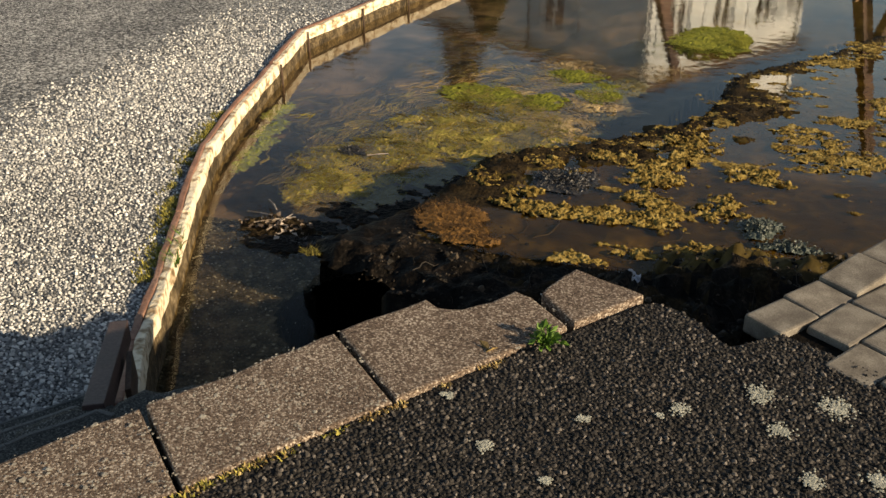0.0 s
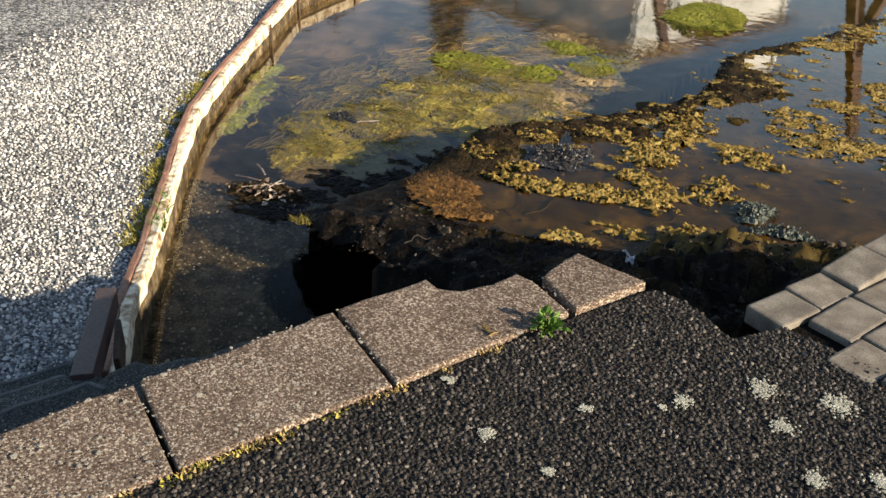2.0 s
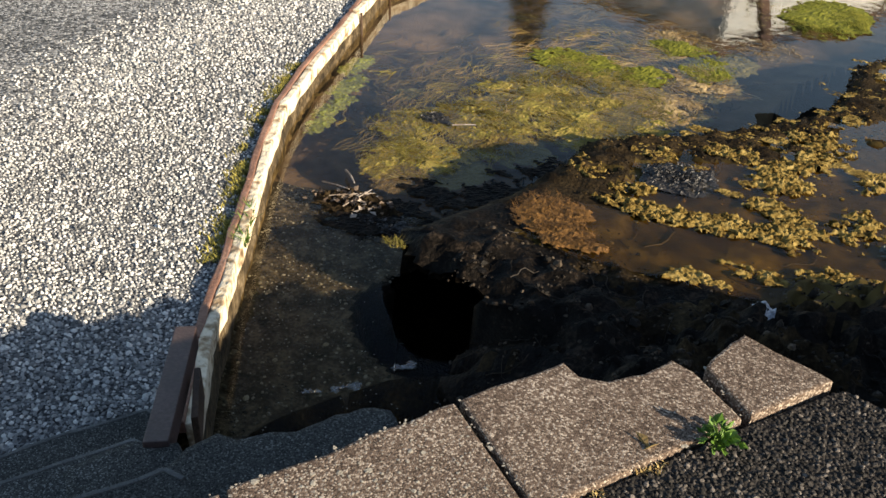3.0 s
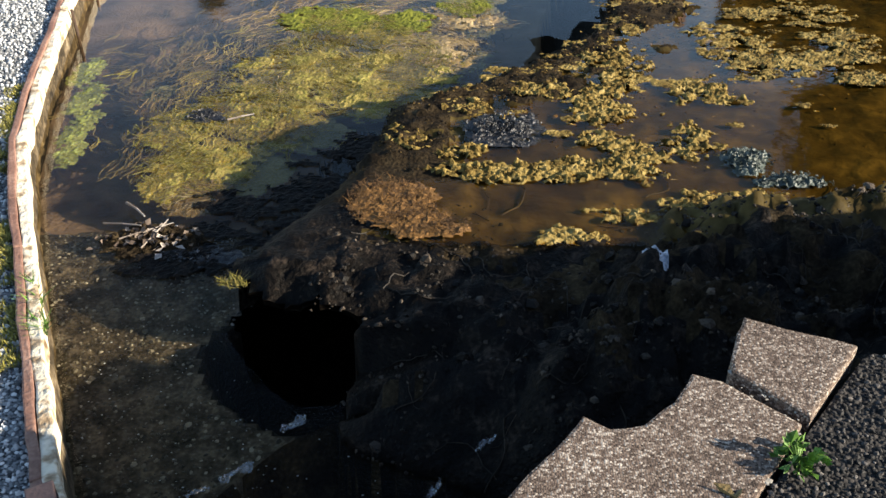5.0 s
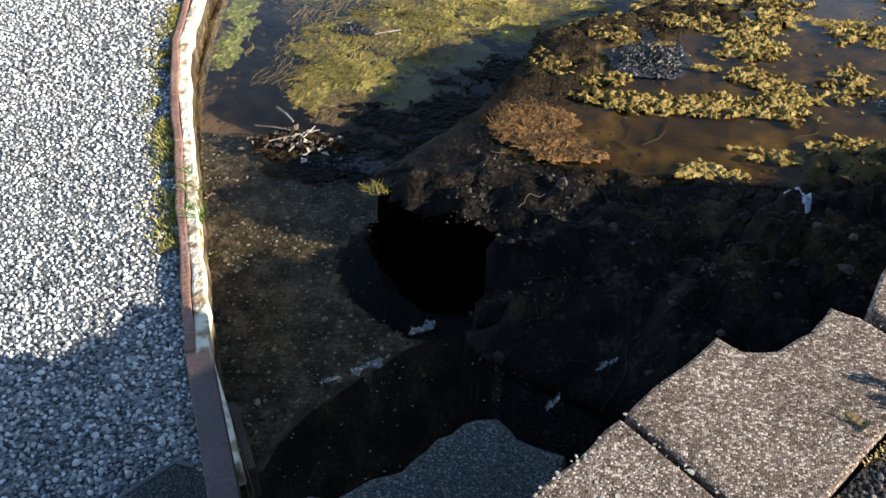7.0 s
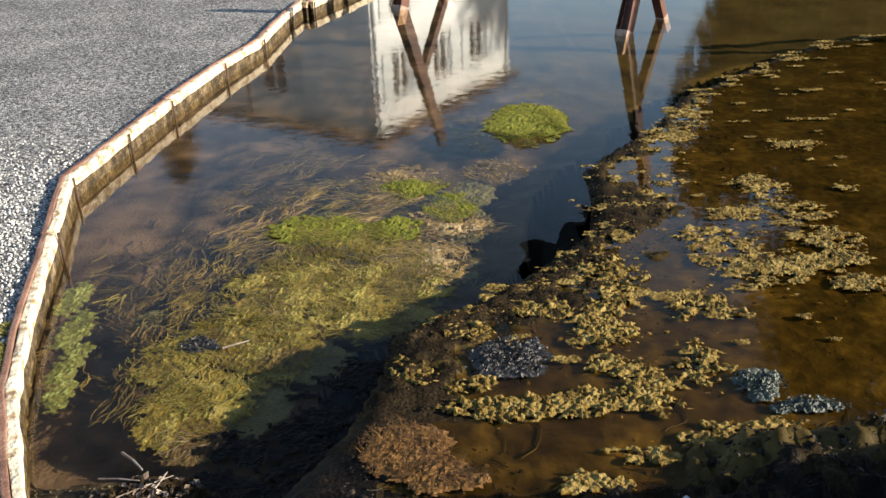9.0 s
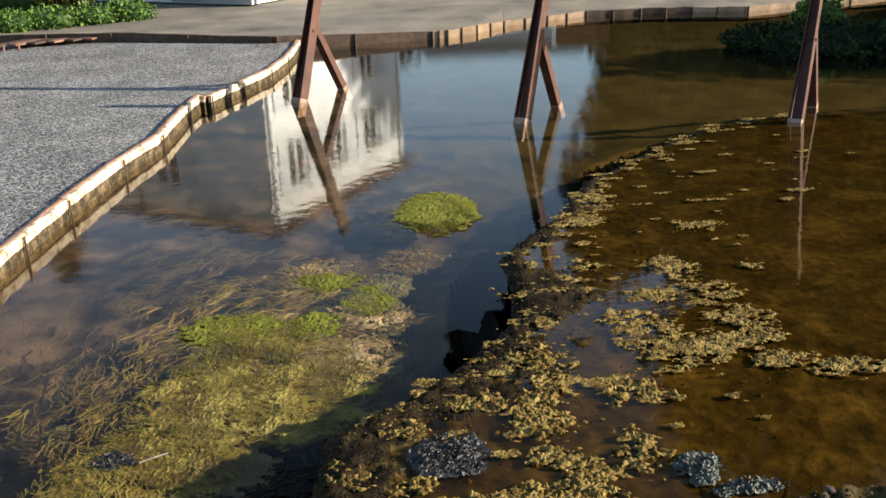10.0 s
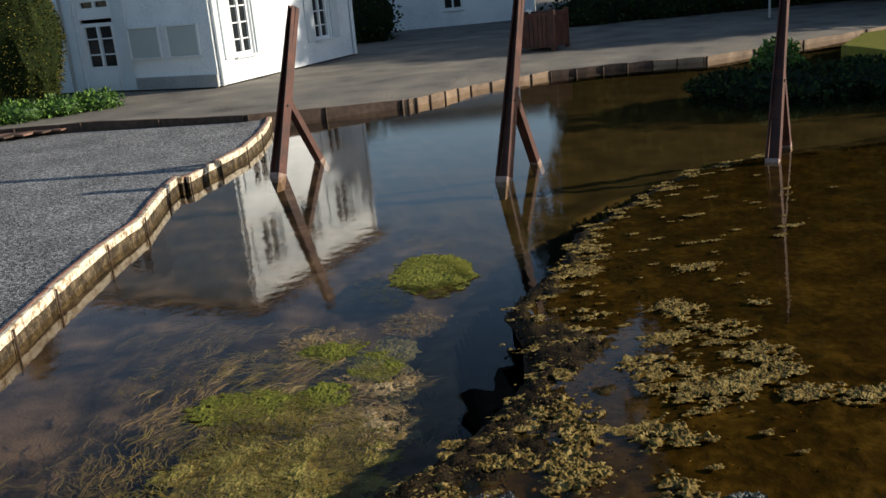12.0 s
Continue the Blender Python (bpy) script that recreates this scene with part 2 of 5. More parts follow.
STONES = surface("wet_floor_stones", [(0.012, 0.011, 0.009), (0.05, 0.045, 0.038), (0.11, 0.10, 0.085), (0.30, 0.28, 0.25)], 12, 0.5, 120, 0.5, island=0.75, stops=[0.15, 0.45, 0.7, 0.95], spec=0.3)
ROOT = surface("wet_brown_roots", [(0.006, 0.004, 0.003), (0.017, 0.012, 0.008), (0.06, 0.043, 0.029)], 6, 0.7, 90, 0.4, stops=[0.35, 0.5, 0.68], spec=0.25)
NOSING = surface("pale_step_edge", [(0.07, 0.072, 0.07), (0.12, 0.123, 0.12), (0.22, 0.22, 0.21)], 12, 0.9, 160, 0.8, spec=0.1)
FOAM = surface("white_foam", [(0.10, 0.11, 0.125), (0.34, 0.37, 0.42), (0.66, 0.69, 0.74)], 60, 0.5, 200, 0.6)
MOSS = surface("yellow_moss", [(0.06, 0.055, 0.010), (0.20, 0.175, 0.03), (0.38, 0.32, 0.08)], 20, 0.9, 150, 0.6, island=0.5)
DRYMOSS = surface("dry_joint_moss", [(0.10, 0.06, 0.025), (0.24, 0.16, 0.06), (0.4, 0.3, 0.13)], 20, 0.9, 150, 0.6, island=0.5)
POND = water_surface("pond_water", (0.90, 0.84, 0.69), 9, 0.11)
BROKEN = water_surface("broken_water", (0.9, 0.88, 0.84), 60, 0.5, (1, 1, 1), 0.16)
FLOW = water_surface("shelf_water", (0.90, 0.76, 0.45), 9, 0.05, (1.0, 1.6, 1))


def mud_and_depth_dimming(m, mud, begin, end):
    """Amber silt at the pond's sandy end passes into mottled brown mud; beyond the weed, deep water's dimming is put
    into its colour.
    """
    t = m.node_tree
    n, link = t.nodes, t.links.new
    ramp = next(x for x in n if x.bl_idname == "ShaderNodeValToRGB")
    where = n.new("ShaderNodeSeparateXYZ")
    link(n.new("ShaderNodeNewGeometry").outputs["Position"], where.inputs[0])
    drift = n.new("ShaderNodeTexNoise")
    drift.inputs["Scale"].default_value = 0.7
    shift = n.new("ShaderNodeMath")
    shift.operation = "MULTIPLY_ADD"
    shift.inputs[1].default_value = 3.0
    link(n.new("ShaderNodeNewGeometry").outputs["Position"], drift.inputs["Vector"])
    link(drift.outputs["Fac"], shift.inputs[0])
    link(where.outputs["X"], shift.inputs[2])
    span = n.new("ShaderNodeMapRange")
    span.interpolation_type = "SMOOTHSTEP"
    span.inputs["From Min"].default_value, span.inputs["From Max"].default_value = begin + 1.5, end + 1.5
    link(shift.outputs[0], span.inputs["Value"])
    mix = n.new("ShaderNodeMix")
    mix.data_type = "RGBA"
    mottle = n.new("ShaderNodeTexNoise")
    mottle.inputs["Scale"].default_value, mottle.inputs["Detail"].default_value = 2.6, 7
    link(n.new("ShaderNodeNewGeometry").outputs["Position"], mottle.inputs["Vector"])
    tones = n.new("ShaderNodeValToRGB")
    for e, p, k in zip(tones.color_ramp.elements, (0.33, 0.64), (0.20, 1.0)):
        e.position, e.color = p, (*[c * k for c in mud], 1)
    # Farther out the mud colour darkens in place of light lost in depth.
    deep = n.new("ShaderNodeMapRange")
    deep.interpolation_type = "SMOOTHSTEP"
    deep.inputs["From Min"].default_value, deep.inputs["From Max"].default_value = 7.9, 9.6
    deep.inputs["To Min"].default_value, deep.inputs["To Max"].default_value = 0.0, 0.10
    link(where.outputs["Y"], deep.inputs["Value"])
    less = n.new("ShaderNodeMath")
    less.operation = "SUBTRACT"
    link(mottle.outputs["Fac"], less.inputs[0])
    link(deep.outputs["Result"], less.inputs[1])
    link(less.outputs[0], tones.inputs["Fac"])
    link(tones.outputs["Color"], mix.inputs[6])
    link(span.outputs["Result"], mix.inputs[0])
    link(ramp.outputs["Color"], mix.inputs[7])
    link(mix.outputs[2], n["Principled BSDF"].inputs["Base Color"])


mud_and_depth_dimming(SILT, (0.165, 0.115, 0.085), 0.6, 3.0)


# ---- mesh helpers ----
def link_mesh(name, data, material, parent=None, label="", smooth=False):
    data.materials.append(material)
    if smooth:
        data.shade_smooth()
    ob = new(name, data)
    if parent is not None:
        ob.parent = parent
        ob.matrix_parent_inverse = parent.matrix_world.inverted()
    return tagged(ob, label)


def part(name, bm, material, parent=None, label="", smooth=False):
    data = bpy.data.meshes.new(name)
    bmesh.ops.recalc_face_normals(bm, faces=bm.faces)
    bm.to_mesh(data)
    bm.free()
    return link_mesh(name, data, material, parent, label, smooth)


def from_lists(name, verts, faces, material, parent=None, label="", smooth=False):
    data = bpy.data.meshes.new(name)
    data.from_pydata(verts, [], faces)
    data.update()
    return link_mesh(name, data, material, parent, label, smooth)


def thing(name, label, category, at=(0, 0, 0), group="", kind=""):
    ob = new(name)
    ob.location = at
    bpy.context.view_layer.update()
    ob.matrix_world = Matrix.Translation(at)
    return tagged(ob, label, category, group, kind)


def box(m, size, bevel=0.0, bm=None):
    """A box of that size centred at the pose m, with bevelled edges."""
    own = bmesh.new()
    bmesh.ops.create_cube(own, size=1.0, matrix=Matrix.Diagonal((*size, 1)))
    if bevel:
        bmesh.ops.bevel(own, geom=own.edges[:], offset=bevel, segments=2, affect="EDGES", profile=0.6)
    bmesh.ops.transform(own, matrix=m, verts=own.verts)
    if bm is None:
        return own
    data = bpy.data.meshes.new("tmp")
    own.to_mesh(data)
    own.free()
    bm.from_mesh(data)
    bpy.data.meshes.remove(data)
    return bm


def rod(a, b, r0, r1=None, sides=8, bm=None):
    """A tapered round bar from a to b."""
    bm = bm or bmesh.new()
    a, b = Vector(a), Vector(b)
    m = Matrix.Translation((a + b) / 2) @ (b - a).to_track_quat("Z", "Y").to_matrix().to_4x4()
    bmesh.ops.create_cone(bm, cap_ends=True, segments=sides, radius1=r0, radius2=r0 if r1 is None else r1, depth=(b - a).length, matrix=m)
    return bm


def bar(a, b, width, depth, bevel=0.004, side=(0, 0, 1), bm=None):
    """A rectangular bar from a to b; depth along the side given."""
    a, b = Vector(a), Vector(b)
    z = (b - a).normalized()
    y = (Vector(side) - z * z.dot(Vector(side))).normalized()
    m = Matrix((y.cross(z), y, z)).transposed().to_4x4()
    m.translation = (a + b) / 2
    return box(m, (width, depth, (b - a).length), bevel, bm)


def prism(outline, low, high, bevel=0.0, rough=0.0):
    """A slab with that outline, from low to high."""
    bm = bmesh.new()
    vs = [bm.verts.new((x, y, high)) for x, y in outline]
    f = bm.faces.new(vs)
    got = bmesh.ops.extrude_face_region(bm, geom=[f])
    for v in got["geom"]:
        if isinstance(v, bmesh.types.BMVert):
            v.co.z = low
    bmesh.ops.recalc_face_normals(bm, faces=bm.faces)
    if bevel:
        top = [e for e in bm.edges if all(abs(v.co.z - high) < 1e-5 for v in e.verts)]
        bmesh.ops.bevel(bm, geom=top, offset=bevel, segments=2, affect="EDGES", profile=0.6)
    return bm


def jag(points, step, amount, closed=False):
    """A polyline broken into short, ragged pieces."""
    out = []
    pairs = list(zip(points, points[1:] + points[:1])) if closed else list(zip(points, points[1:]))
    for (ax, ay), (bx, by) in pairs:
        far = math.hypot(bx - ax, by - ay)
        k = max(1, int(far / step))
        for i in range(k):
            u = i / k
            j = amount * noise.noise(Vector((ax + (bx - ax) * u, ay + (by - ay) * u, 3.1)) * 9) if i else 0
            out.append((ax + (bx - ax) * u - (by - ay) / far * j, ay + (by - ay) * u + (bx - ax) / far * j))
    if not closed:
        out.append(points[-1])
    return out


def inside(x, y, poly):
    hit = False
    for (ax, ay), (bx, by) in zip(poly, poly[1:] + poly[:1]):
        if (ay > y) != (by > y) and x < (bx - ax) * (y - ay) / (by - ay) + ax:
            hit = not hit
    return hit


def to_line(x, y, line):
    """Distance from a point to a polyline."""
    best = 1e9
    for (ax, ay), (bx, by) in zip(line, line[1:]):
        dx, dy = bx - ax, by - ay
        u = max(0, min(1, ((x - ax) * dx + (y - ay) * dy) / (dx * dx + dy * dy)))
        best = min(best, math.hypot(x - ax - u * dx, y - ay - u * dy))
    return best


def onto(x, y, line):
    """The nearest point of a polyline."""
    best = None
    for (ax, ay), (bx, by) in zip(line, line[1:]):
        dx, dy = bx - ax, by - ay
        u = max(0, min(1, ((x - ax) * dx + (y - ay) * dy) / (dx * dx + dy * dy)))
        p = (ax + u * dx, ay + u * dy)
        if best is None or math.hypot(x - p[0], y - p[1]) < math.hypot(x - best[0], y - best[1]):
            best = p
    return best


def pebbles(name, places, material, seed, parent=None, flat=0.6):
    """Many small angular stones in one mesh; places: x, y, z, size."""
    rng = np.random.default_rng(seed)
    unit = np.array([(math.cos(k * math.pi / 3), math.sin(k * math.pi / 3), 0) for k in range(6)] + [(0.55, 0.08, 0.9), (-0.3, 0.5, 1.0), (-0.22, -0.52, 0.85)])
    tri = [(0, 1, 6), (1, 7, 6), (1, 2, 7), (2, 3, 7), (3, 8, 7), (3, 4, 8), (4, 5, 8), (5, 6, 8), (5, 0, 6), (6, 7, 8)]
    verts, faces = [], []
    for x, y, z, size in places:
        a = rng.uniform(0, 2 * math.pi)
        c, s = math.cos(a), math.sin(a)
        v = unit * rng.uniform(0.7, 1.2, (9, 1)) * (size, size * rng.uniform(0.6, 1), size * flat * rng.uniform(0.5, 1.2))
        k = len(verts)
        verts += [(x + c * p[0] - s * p[1], y + s * p[0] + c * p[1], z + p[2]) for p in v.tolist()]
        faces += [(i + k, j + k, l + k) for i, j, l in tri]
    return from_lists(name, verts, faces, material, parent)


def leaves(name, places, material, seed, parent=None, size=0.05, droop=0.5, narrow=0.5):
    """Many small folded leaves; places: a point and an outward direction."""
    rng = np.random.default_rng(seed)
    verts, faces = [], []
    for p, out in places:
        d = Vector(out) + Vector(rng.normal(0, droop, 3).tolist())
        d.normalize()
        side = d.cross(Vector(rng.normal(0, 1, 3).tolist())).normalized()
        up = side.cross(d)
        s = size * rng.uniform(0.6, 1.3)
        p = Vector(p)
        k = len(verts)
        verts += [p, p + d * s * 0.5 + side * s * narrow * 0.5 + up * s * 0.08, p + d * s - up * s * 0.1, p + d * s * 0.5 - side * s * narrow * 0.5 + up * s * 0.08]
        faces += [(k, k + 1, k + 2), (k, k + 2, k + 3)]
    return from_lists(name, verts, faces, material, parent)


# ---- the plan ----
KERB = [(-0.13, 2.98), (-0.42, 3.44), (-0.71, 4.03), (-1.03, 4.72), (-1.21, 5.09), (-1.45, 5.67), (-1.63, 6.30), (-1.89, 7.43), (-2.13, 8.46),
        (-1.99, 9.45), (-1.85, 10.40), (-1.60, 11.75), (-1.34, 12.80), (-1.22, 14.30), (-1.10, 15.10), (-0.96, 14.98), (-0.58, 15.95), (-0.20, 16.92), (0.05, 18.10), (0.22, 19.40), (0.30, 20.45)]
FAR_BANK = [(-57.29, 28.75, 0.34), (-14.04, 23.46, 0.34), (-5.92, 21.8, 0.34), (-3.41, 21.31, 0.34), (-0.17, 20.02, 0.28), (2.96, 20.65, 0.15), (3.25, 20.72, 0.15), (3.94, 21.2, 0.15), (4.7, 22.01, 0.11), (5.82, 22.58, 0.11), (6.92, 23.12, 0.11), (8.25, 23.14, 0.11), (9.47, 22.98, 0.11), (10.58, 22.56, 0.11), (13.78, 23.66, 0.11), (18.77, 25.43, 0.11), (31.59, 25.17, 0.11)]
FAR_EDGE = [(x, y) for x, y, z in FAR_BANK]
SCARP = [(14, 13.6), (6.4, 12.65), (5.1, 12.2), (4.05, 11.25), (2.95, 10.1), (2.5, 9.2), (1.98, 8.55), (1.76, 8.2), (1.72, 7.6), (1.62, 7.08), (1.32, 6.66), (1.15, 6.47), (0.82, 6.15),
         (0.42, 5.9), (0.38, 5.55), (0.22, 5.1), (-0.12, 4.52), (0.02, 4.36), (0.46, 4.24), (0.38, 4.08), (0.36, 3.93), (0.42, 3.80), (0.62, 3.72), (0.80, 3.66), (1.05, 3.52), (1.5, 3.22)]
SHELF_AREA = SCARP + [(1.8, 2.4), (14, 2.4)]
RIM = [(-0.16, 3.20), (-0.14, 3.36), (-0.085, 3.48), (0.0, 3.60), (0.10, 3.735), (0.20, 3.85), (0.30, 3.93), (0.40, 3.975), (0.5, 4.0)]
POOL = RIM[:-1] + [(0.6, 3.95), (1.15, 3.65), (1.6, 3.2), (0.5, 2.6), (0.0, 2.8)]
SLOPE_FAR = 12.6


def shelf_level(x, y):
    return 0.28 * max(-0.25, min(1.0, (SLOPE_FAR - y) / 6.6))


def gravel_level(x, y):
    return 0.165 + 0.17 * max(0.0, min(1.0, (4.15 - y) / 1.2)) ** 1.3


def ruffle(x, y, scale, seed=0.0):
    return noise.fractal(Vector((x * scale, y * scale, seed)), 1.0, 2.0, 4)


SCARP_NEAR = [p for p in SCARP if p[0] < 7]


def muddy(x, y, d, n):
    """Bare black mud along the broken edge of the shelf."""
    if x > 0.66 + 0.15 * n and 4.55 < y < 5.1:
        return False
    if d < 0.13 + 0.05 * n and y < 12.3:
        return True
    return y < 9.2 and d < 0.14 + 0.26 * max(0.0, min(1.0, (8.2 - y) / 1.5)) + 0.4 * noise.noise(Vector((x * 1.7, y * 1.7, 6.0))) + 0.25 * noise.noise(Vector((x * 6, y * 6, 2.0)))


def bed_level(x, y):
    """The ground of the basin, and which material it shows."""
    d = to_line(x, y, SCARP_NEAR)
    n = ruffle(x, y, 2.5)
    if inside(x, y, SHELF_AREA):
        z = shelf_level(x, y) - 0.012 + 0.014 * ruffle(x, y, 6, 2.0)
        near = max(0, min(1, (4.9 - y) / 0.6))
        z += near * (0.05 * n + 0.05 * ruffle(x, y, 7, 5.0) + 0.03 * ruffle(x, y, 17, 8.0)) - 0.05 * max(0, 1 - d / 0.10)
        e = (x - 1.05) * 0.8 - (y - 3.8) * 0.6 + 0.05 * n
        if y < 4.9 and e > -0.15:
            z += max(0, min(1, e / 0.10)) * (0.07 + 0.07 * n + 0.05 * abs(ruffle(x, y, 8, 6.0))) + 0.07 * math.exp(-(e / 0.05) ** 2) + 0.08 * abs(ruffle(x, y, 9, 12.0))
        if y < 4.15:
            z = z * min(1.0, d / 0.42) ** 0.8
        if muddy(x, y, d, n):
            z += (0.012 + 0.04 * abs(ruffle(x, y, 13, 3.0))) * (1.0 if y > 5.3 else 0.3)
            return z, 4 if y > 4.9 + 0.1 * n else 1
        return z, 0 if y > 4.66 + 0.12 * n else 4 if noise.noise(Vector((x * 4.5, y * 4.5, 11.0))) + 0.5 * noise.noise(Vector((x * 14, y * 14, 3.0))) > 0.04 else 1
    z = -0.10 - 0.10 * min(1, d) + 0.035 * n
    kind = 2
    # Trough beside the scarp; black soil paints the scarp's shadow band into it.
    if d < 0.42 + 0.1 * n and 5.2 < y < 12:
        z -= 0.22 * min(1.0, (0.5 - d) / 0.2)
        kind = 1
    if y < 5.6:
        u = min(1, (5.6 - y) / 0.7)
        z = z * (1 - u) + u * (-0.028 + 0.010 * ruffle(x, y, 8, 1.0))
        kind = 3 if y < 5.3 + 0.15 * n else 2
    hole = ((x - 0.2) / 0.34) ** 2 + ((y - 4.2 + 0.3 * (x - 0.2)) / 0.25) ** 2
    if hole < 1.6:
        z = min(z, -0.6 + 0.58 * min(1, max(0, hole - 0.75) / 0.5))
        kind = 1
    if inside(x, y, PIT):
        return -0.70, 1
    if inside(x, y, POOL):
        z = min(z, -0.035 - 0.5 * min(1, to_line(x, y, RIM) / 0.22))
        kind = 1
    return z, kind


HOLLOWS = [[(-0.15, 4.50), (-0.04, 4.42), (0.02, 4.36), (0.46, 4.24)], [(1.74, 7.85), (1.78, 8.4)]]
PIT = [(1.20, 6.76), (1.15, 6.98), (1.24, 7.18), (1.21, 7.36), (1.33, 7.42), (1.45, 7.33), (1.49, 7.50), (1.56, 7.66), (1.76, 7.64), (1.70, 7.1), (1.4, 6.6), (1.1, 6.42)]
DRAIN = [(-0.14, 4.62), (-0.13, 4.42), (-0.03, 4.27), (0.08, 4.12), (0.22, 4.02), (0.40, 4.05), (0.52, 4.3), (0.55, 4.75), (0.1, 4.95)]


def make_bed():
    xs = np.concatenate([np.arange(-3.0, -1.4, 0.2), np.arange(-1.4, 3.4, 0.028), np.arange(3.4, 7.5, 0.12), np.arange(7.5, 20, 0.5)])
    ys = np.concatenate([np.arange(2.2, 7.6, 0.028), np.arange(7.6, 13, 0.1), np.arange(13, 24, 0.5)])
    verts, kinds = [], []
    for y in ys.tolist():
        for x in xs.tolist():
            z, k = bed_level(x, y)
            if -0.3 < x < 0.6 and 3.1 < y < 4.1:
                u, v = onto(x, y, RIM)
                if math.hypot(u - x, v - y) < 0.019:
                    x, y, z = u, v, -0.012 + 0.006 * ruffle(u, v, 9, 2.0)
            verts.append((x, y, z))
            kinds.append(k)
    w = len(xs)
    faces = [(j * w + i, j * w + i + 1, (j + 1) * w + i + 1, (j + 1) * w + i) for j in range(len(ys) - 1) for i in range(w - 1)]
    # Washed-out hollows under the shelf: the steep bank is open there, below a ragged lip.
    steep = set()
    for k, f in enumerate(faces):
        zs = [verts[i][2] for i in f]
        x, y = verts[f[0]][:2]
        fall = max(zs) - min(zs)
        if fall > 0.06 and min(to_line(x, y, h) for h in HOLLOWS) < 0.07 and max(zs) > 0.02 or fall > 0.10 and to_line(x, y, PIT[:9]) < 0.06:
            steep.add(k)
    around = {}
    for k, f in enumerate(faces):
        for a, b in zip(f, f[1:] + f[:1]):
            around.setdefault((min(a, b), max(a, b)), []).append(k)
    rims = [e for e, fs in around.items() if len(fs) == 2 and (fs[0] in steep) != (fs[1] in steep) and min(verts[e[0]][2], verts[e[1]][2]) > 0.09]
    faces = [f for k, f in enumerate(faces) if k not in steep]
    lips = {}
    for a, b in rims:
        for i in (a, b):
            if i not in lips:
                x, y, z = verts[i]
                lips[i] = len(verts)
                verts.append((x + 0.008 * noise.noise(Vector((x * 31, y * 31, 1))), y + 0.012, z - 0.030 - 0.035 * abs(noise.noise(Vector((x * 23, y * 23, 5))))))
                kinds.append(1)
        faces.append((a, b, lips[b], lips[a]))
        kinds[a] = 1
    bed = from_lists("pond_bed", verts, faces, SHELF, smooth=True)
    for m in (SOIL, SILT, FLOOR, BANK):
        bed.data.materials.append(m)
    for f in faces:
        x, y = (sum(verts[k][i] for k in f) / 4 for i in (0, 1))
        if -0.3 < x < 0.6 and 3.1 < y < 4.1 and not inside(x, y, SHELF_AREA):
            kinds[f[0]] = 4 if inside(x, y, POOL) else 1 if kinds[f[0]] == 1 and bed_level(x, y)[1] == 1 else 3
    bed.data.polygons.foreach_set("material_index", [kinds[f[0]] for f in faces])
    tagged(bed, "brown silt bed of a drained pond with a broken edge", "pond bed", kind="structure")


def sheet(name, outline, z, material, label, category):
    """A level sheet of ground."""
    bm = bmesh.new()
    bm.faces.new([bm.verts.new((x, y, z)) for x, y in outline])
    bmesh.ops.triangulate(bm, faces=bm.faces)
    for f in bm.faces:
        f.normal_update()
        if f.normal.z < 0:
            f.normal_flip()
    data = bpy.data.meshes.new(name)
    bm.to_mesh(data)
    bm.free()
    return tagged(link_mesh(name, data, material), label, category, kind="structure")


make_bed()


def make_water():
    """The pond's level water, open above the hole that it drains into."""
    outer = [(-2.6, 2.5), (20, 2.5), (20, 25), (-2.6, 25)]
    bm = bmesh.new()
    for ring in (outer, jag(DRAIN, 0.04, 0.02, True), jag(PIT, 0.05, 0.02, True)):
        vs = [bm.verts.new((x, y, 0)) for x, y in ring]
        for a, b in zip(vs, vs[1:] + vs[:1]):
            bm.edges.new((a, b))
    bmesh.ops.triangle_fill(bm, edges=bm.edges[:], use_beauty=True)
    for f in bm.faces:
        f.normal_update()
        if f.normal.z < 0:
            f.normal_flip()
    data = bpy.data.meshes.new("water")
    bm.to_mesh(data)
    bm.free()
    tagged(link_mesh("water", data, POND), "still brown pond water mirroring the house and the sky", "water", kind="structure")


make_water()


def make_shelf_water():
    xs, ys = np.arange(0.1, 9.0, 0.07), np.arange(4.62, 12.4, 0.07)
    index, verts, faces = {}, [], []

    def vertex(i, j):
        if (i, j) not in index:
            index[i, j] = len(verts)
            x, y = float(xs[i]), float(ys[j])
            verts.append((x, y, shelf_level(x, y) + 0.003 + 0.0008 * ruffle(x * 0.6, y * 1.2, 4, 9.0)))
        return index[i, j]

    for j in range(len(ys) - 1):
        for i in range(len(xs) - 1):
            x, y = float(xs[i]), float(ys[j])
            if inside(x, y, SHELF_AREA) and not muddy(x, y, to_line(x, y, SCARP_NEAR) - 0.02, ruffle(x, y, 2.5)):
                faces.append((vertex(i, j), vertex(i + 1, j), vertex(i + 1, j + 1), vertex(i, j + 1)))
    film = from_lists("water_film", verts, faces, FLOW, smooth=True)
    tagged(film, "shallow water running over the brown silt shelf", "water", kind="structure")


make_shelf_water()

# Ground beyond the pond, the gravel yard and the land out to the horizon.
sheet("ground", [(-900, -900), (900, -900), (900, 900), (-900, 900)], -0.75, SOIL, "earth below and round the whole place", "ground")
VERGE = [(x * 1.07 - 0.02, y * 1.07 - 0.15) for x, y in FAR_EDGE]
sheet("road", VERGE + [(400, 32), (600, 800), (-600, 800), (-600, 32)], 0.225, ROAD, "pale grey worn road in front of the white house", "road")


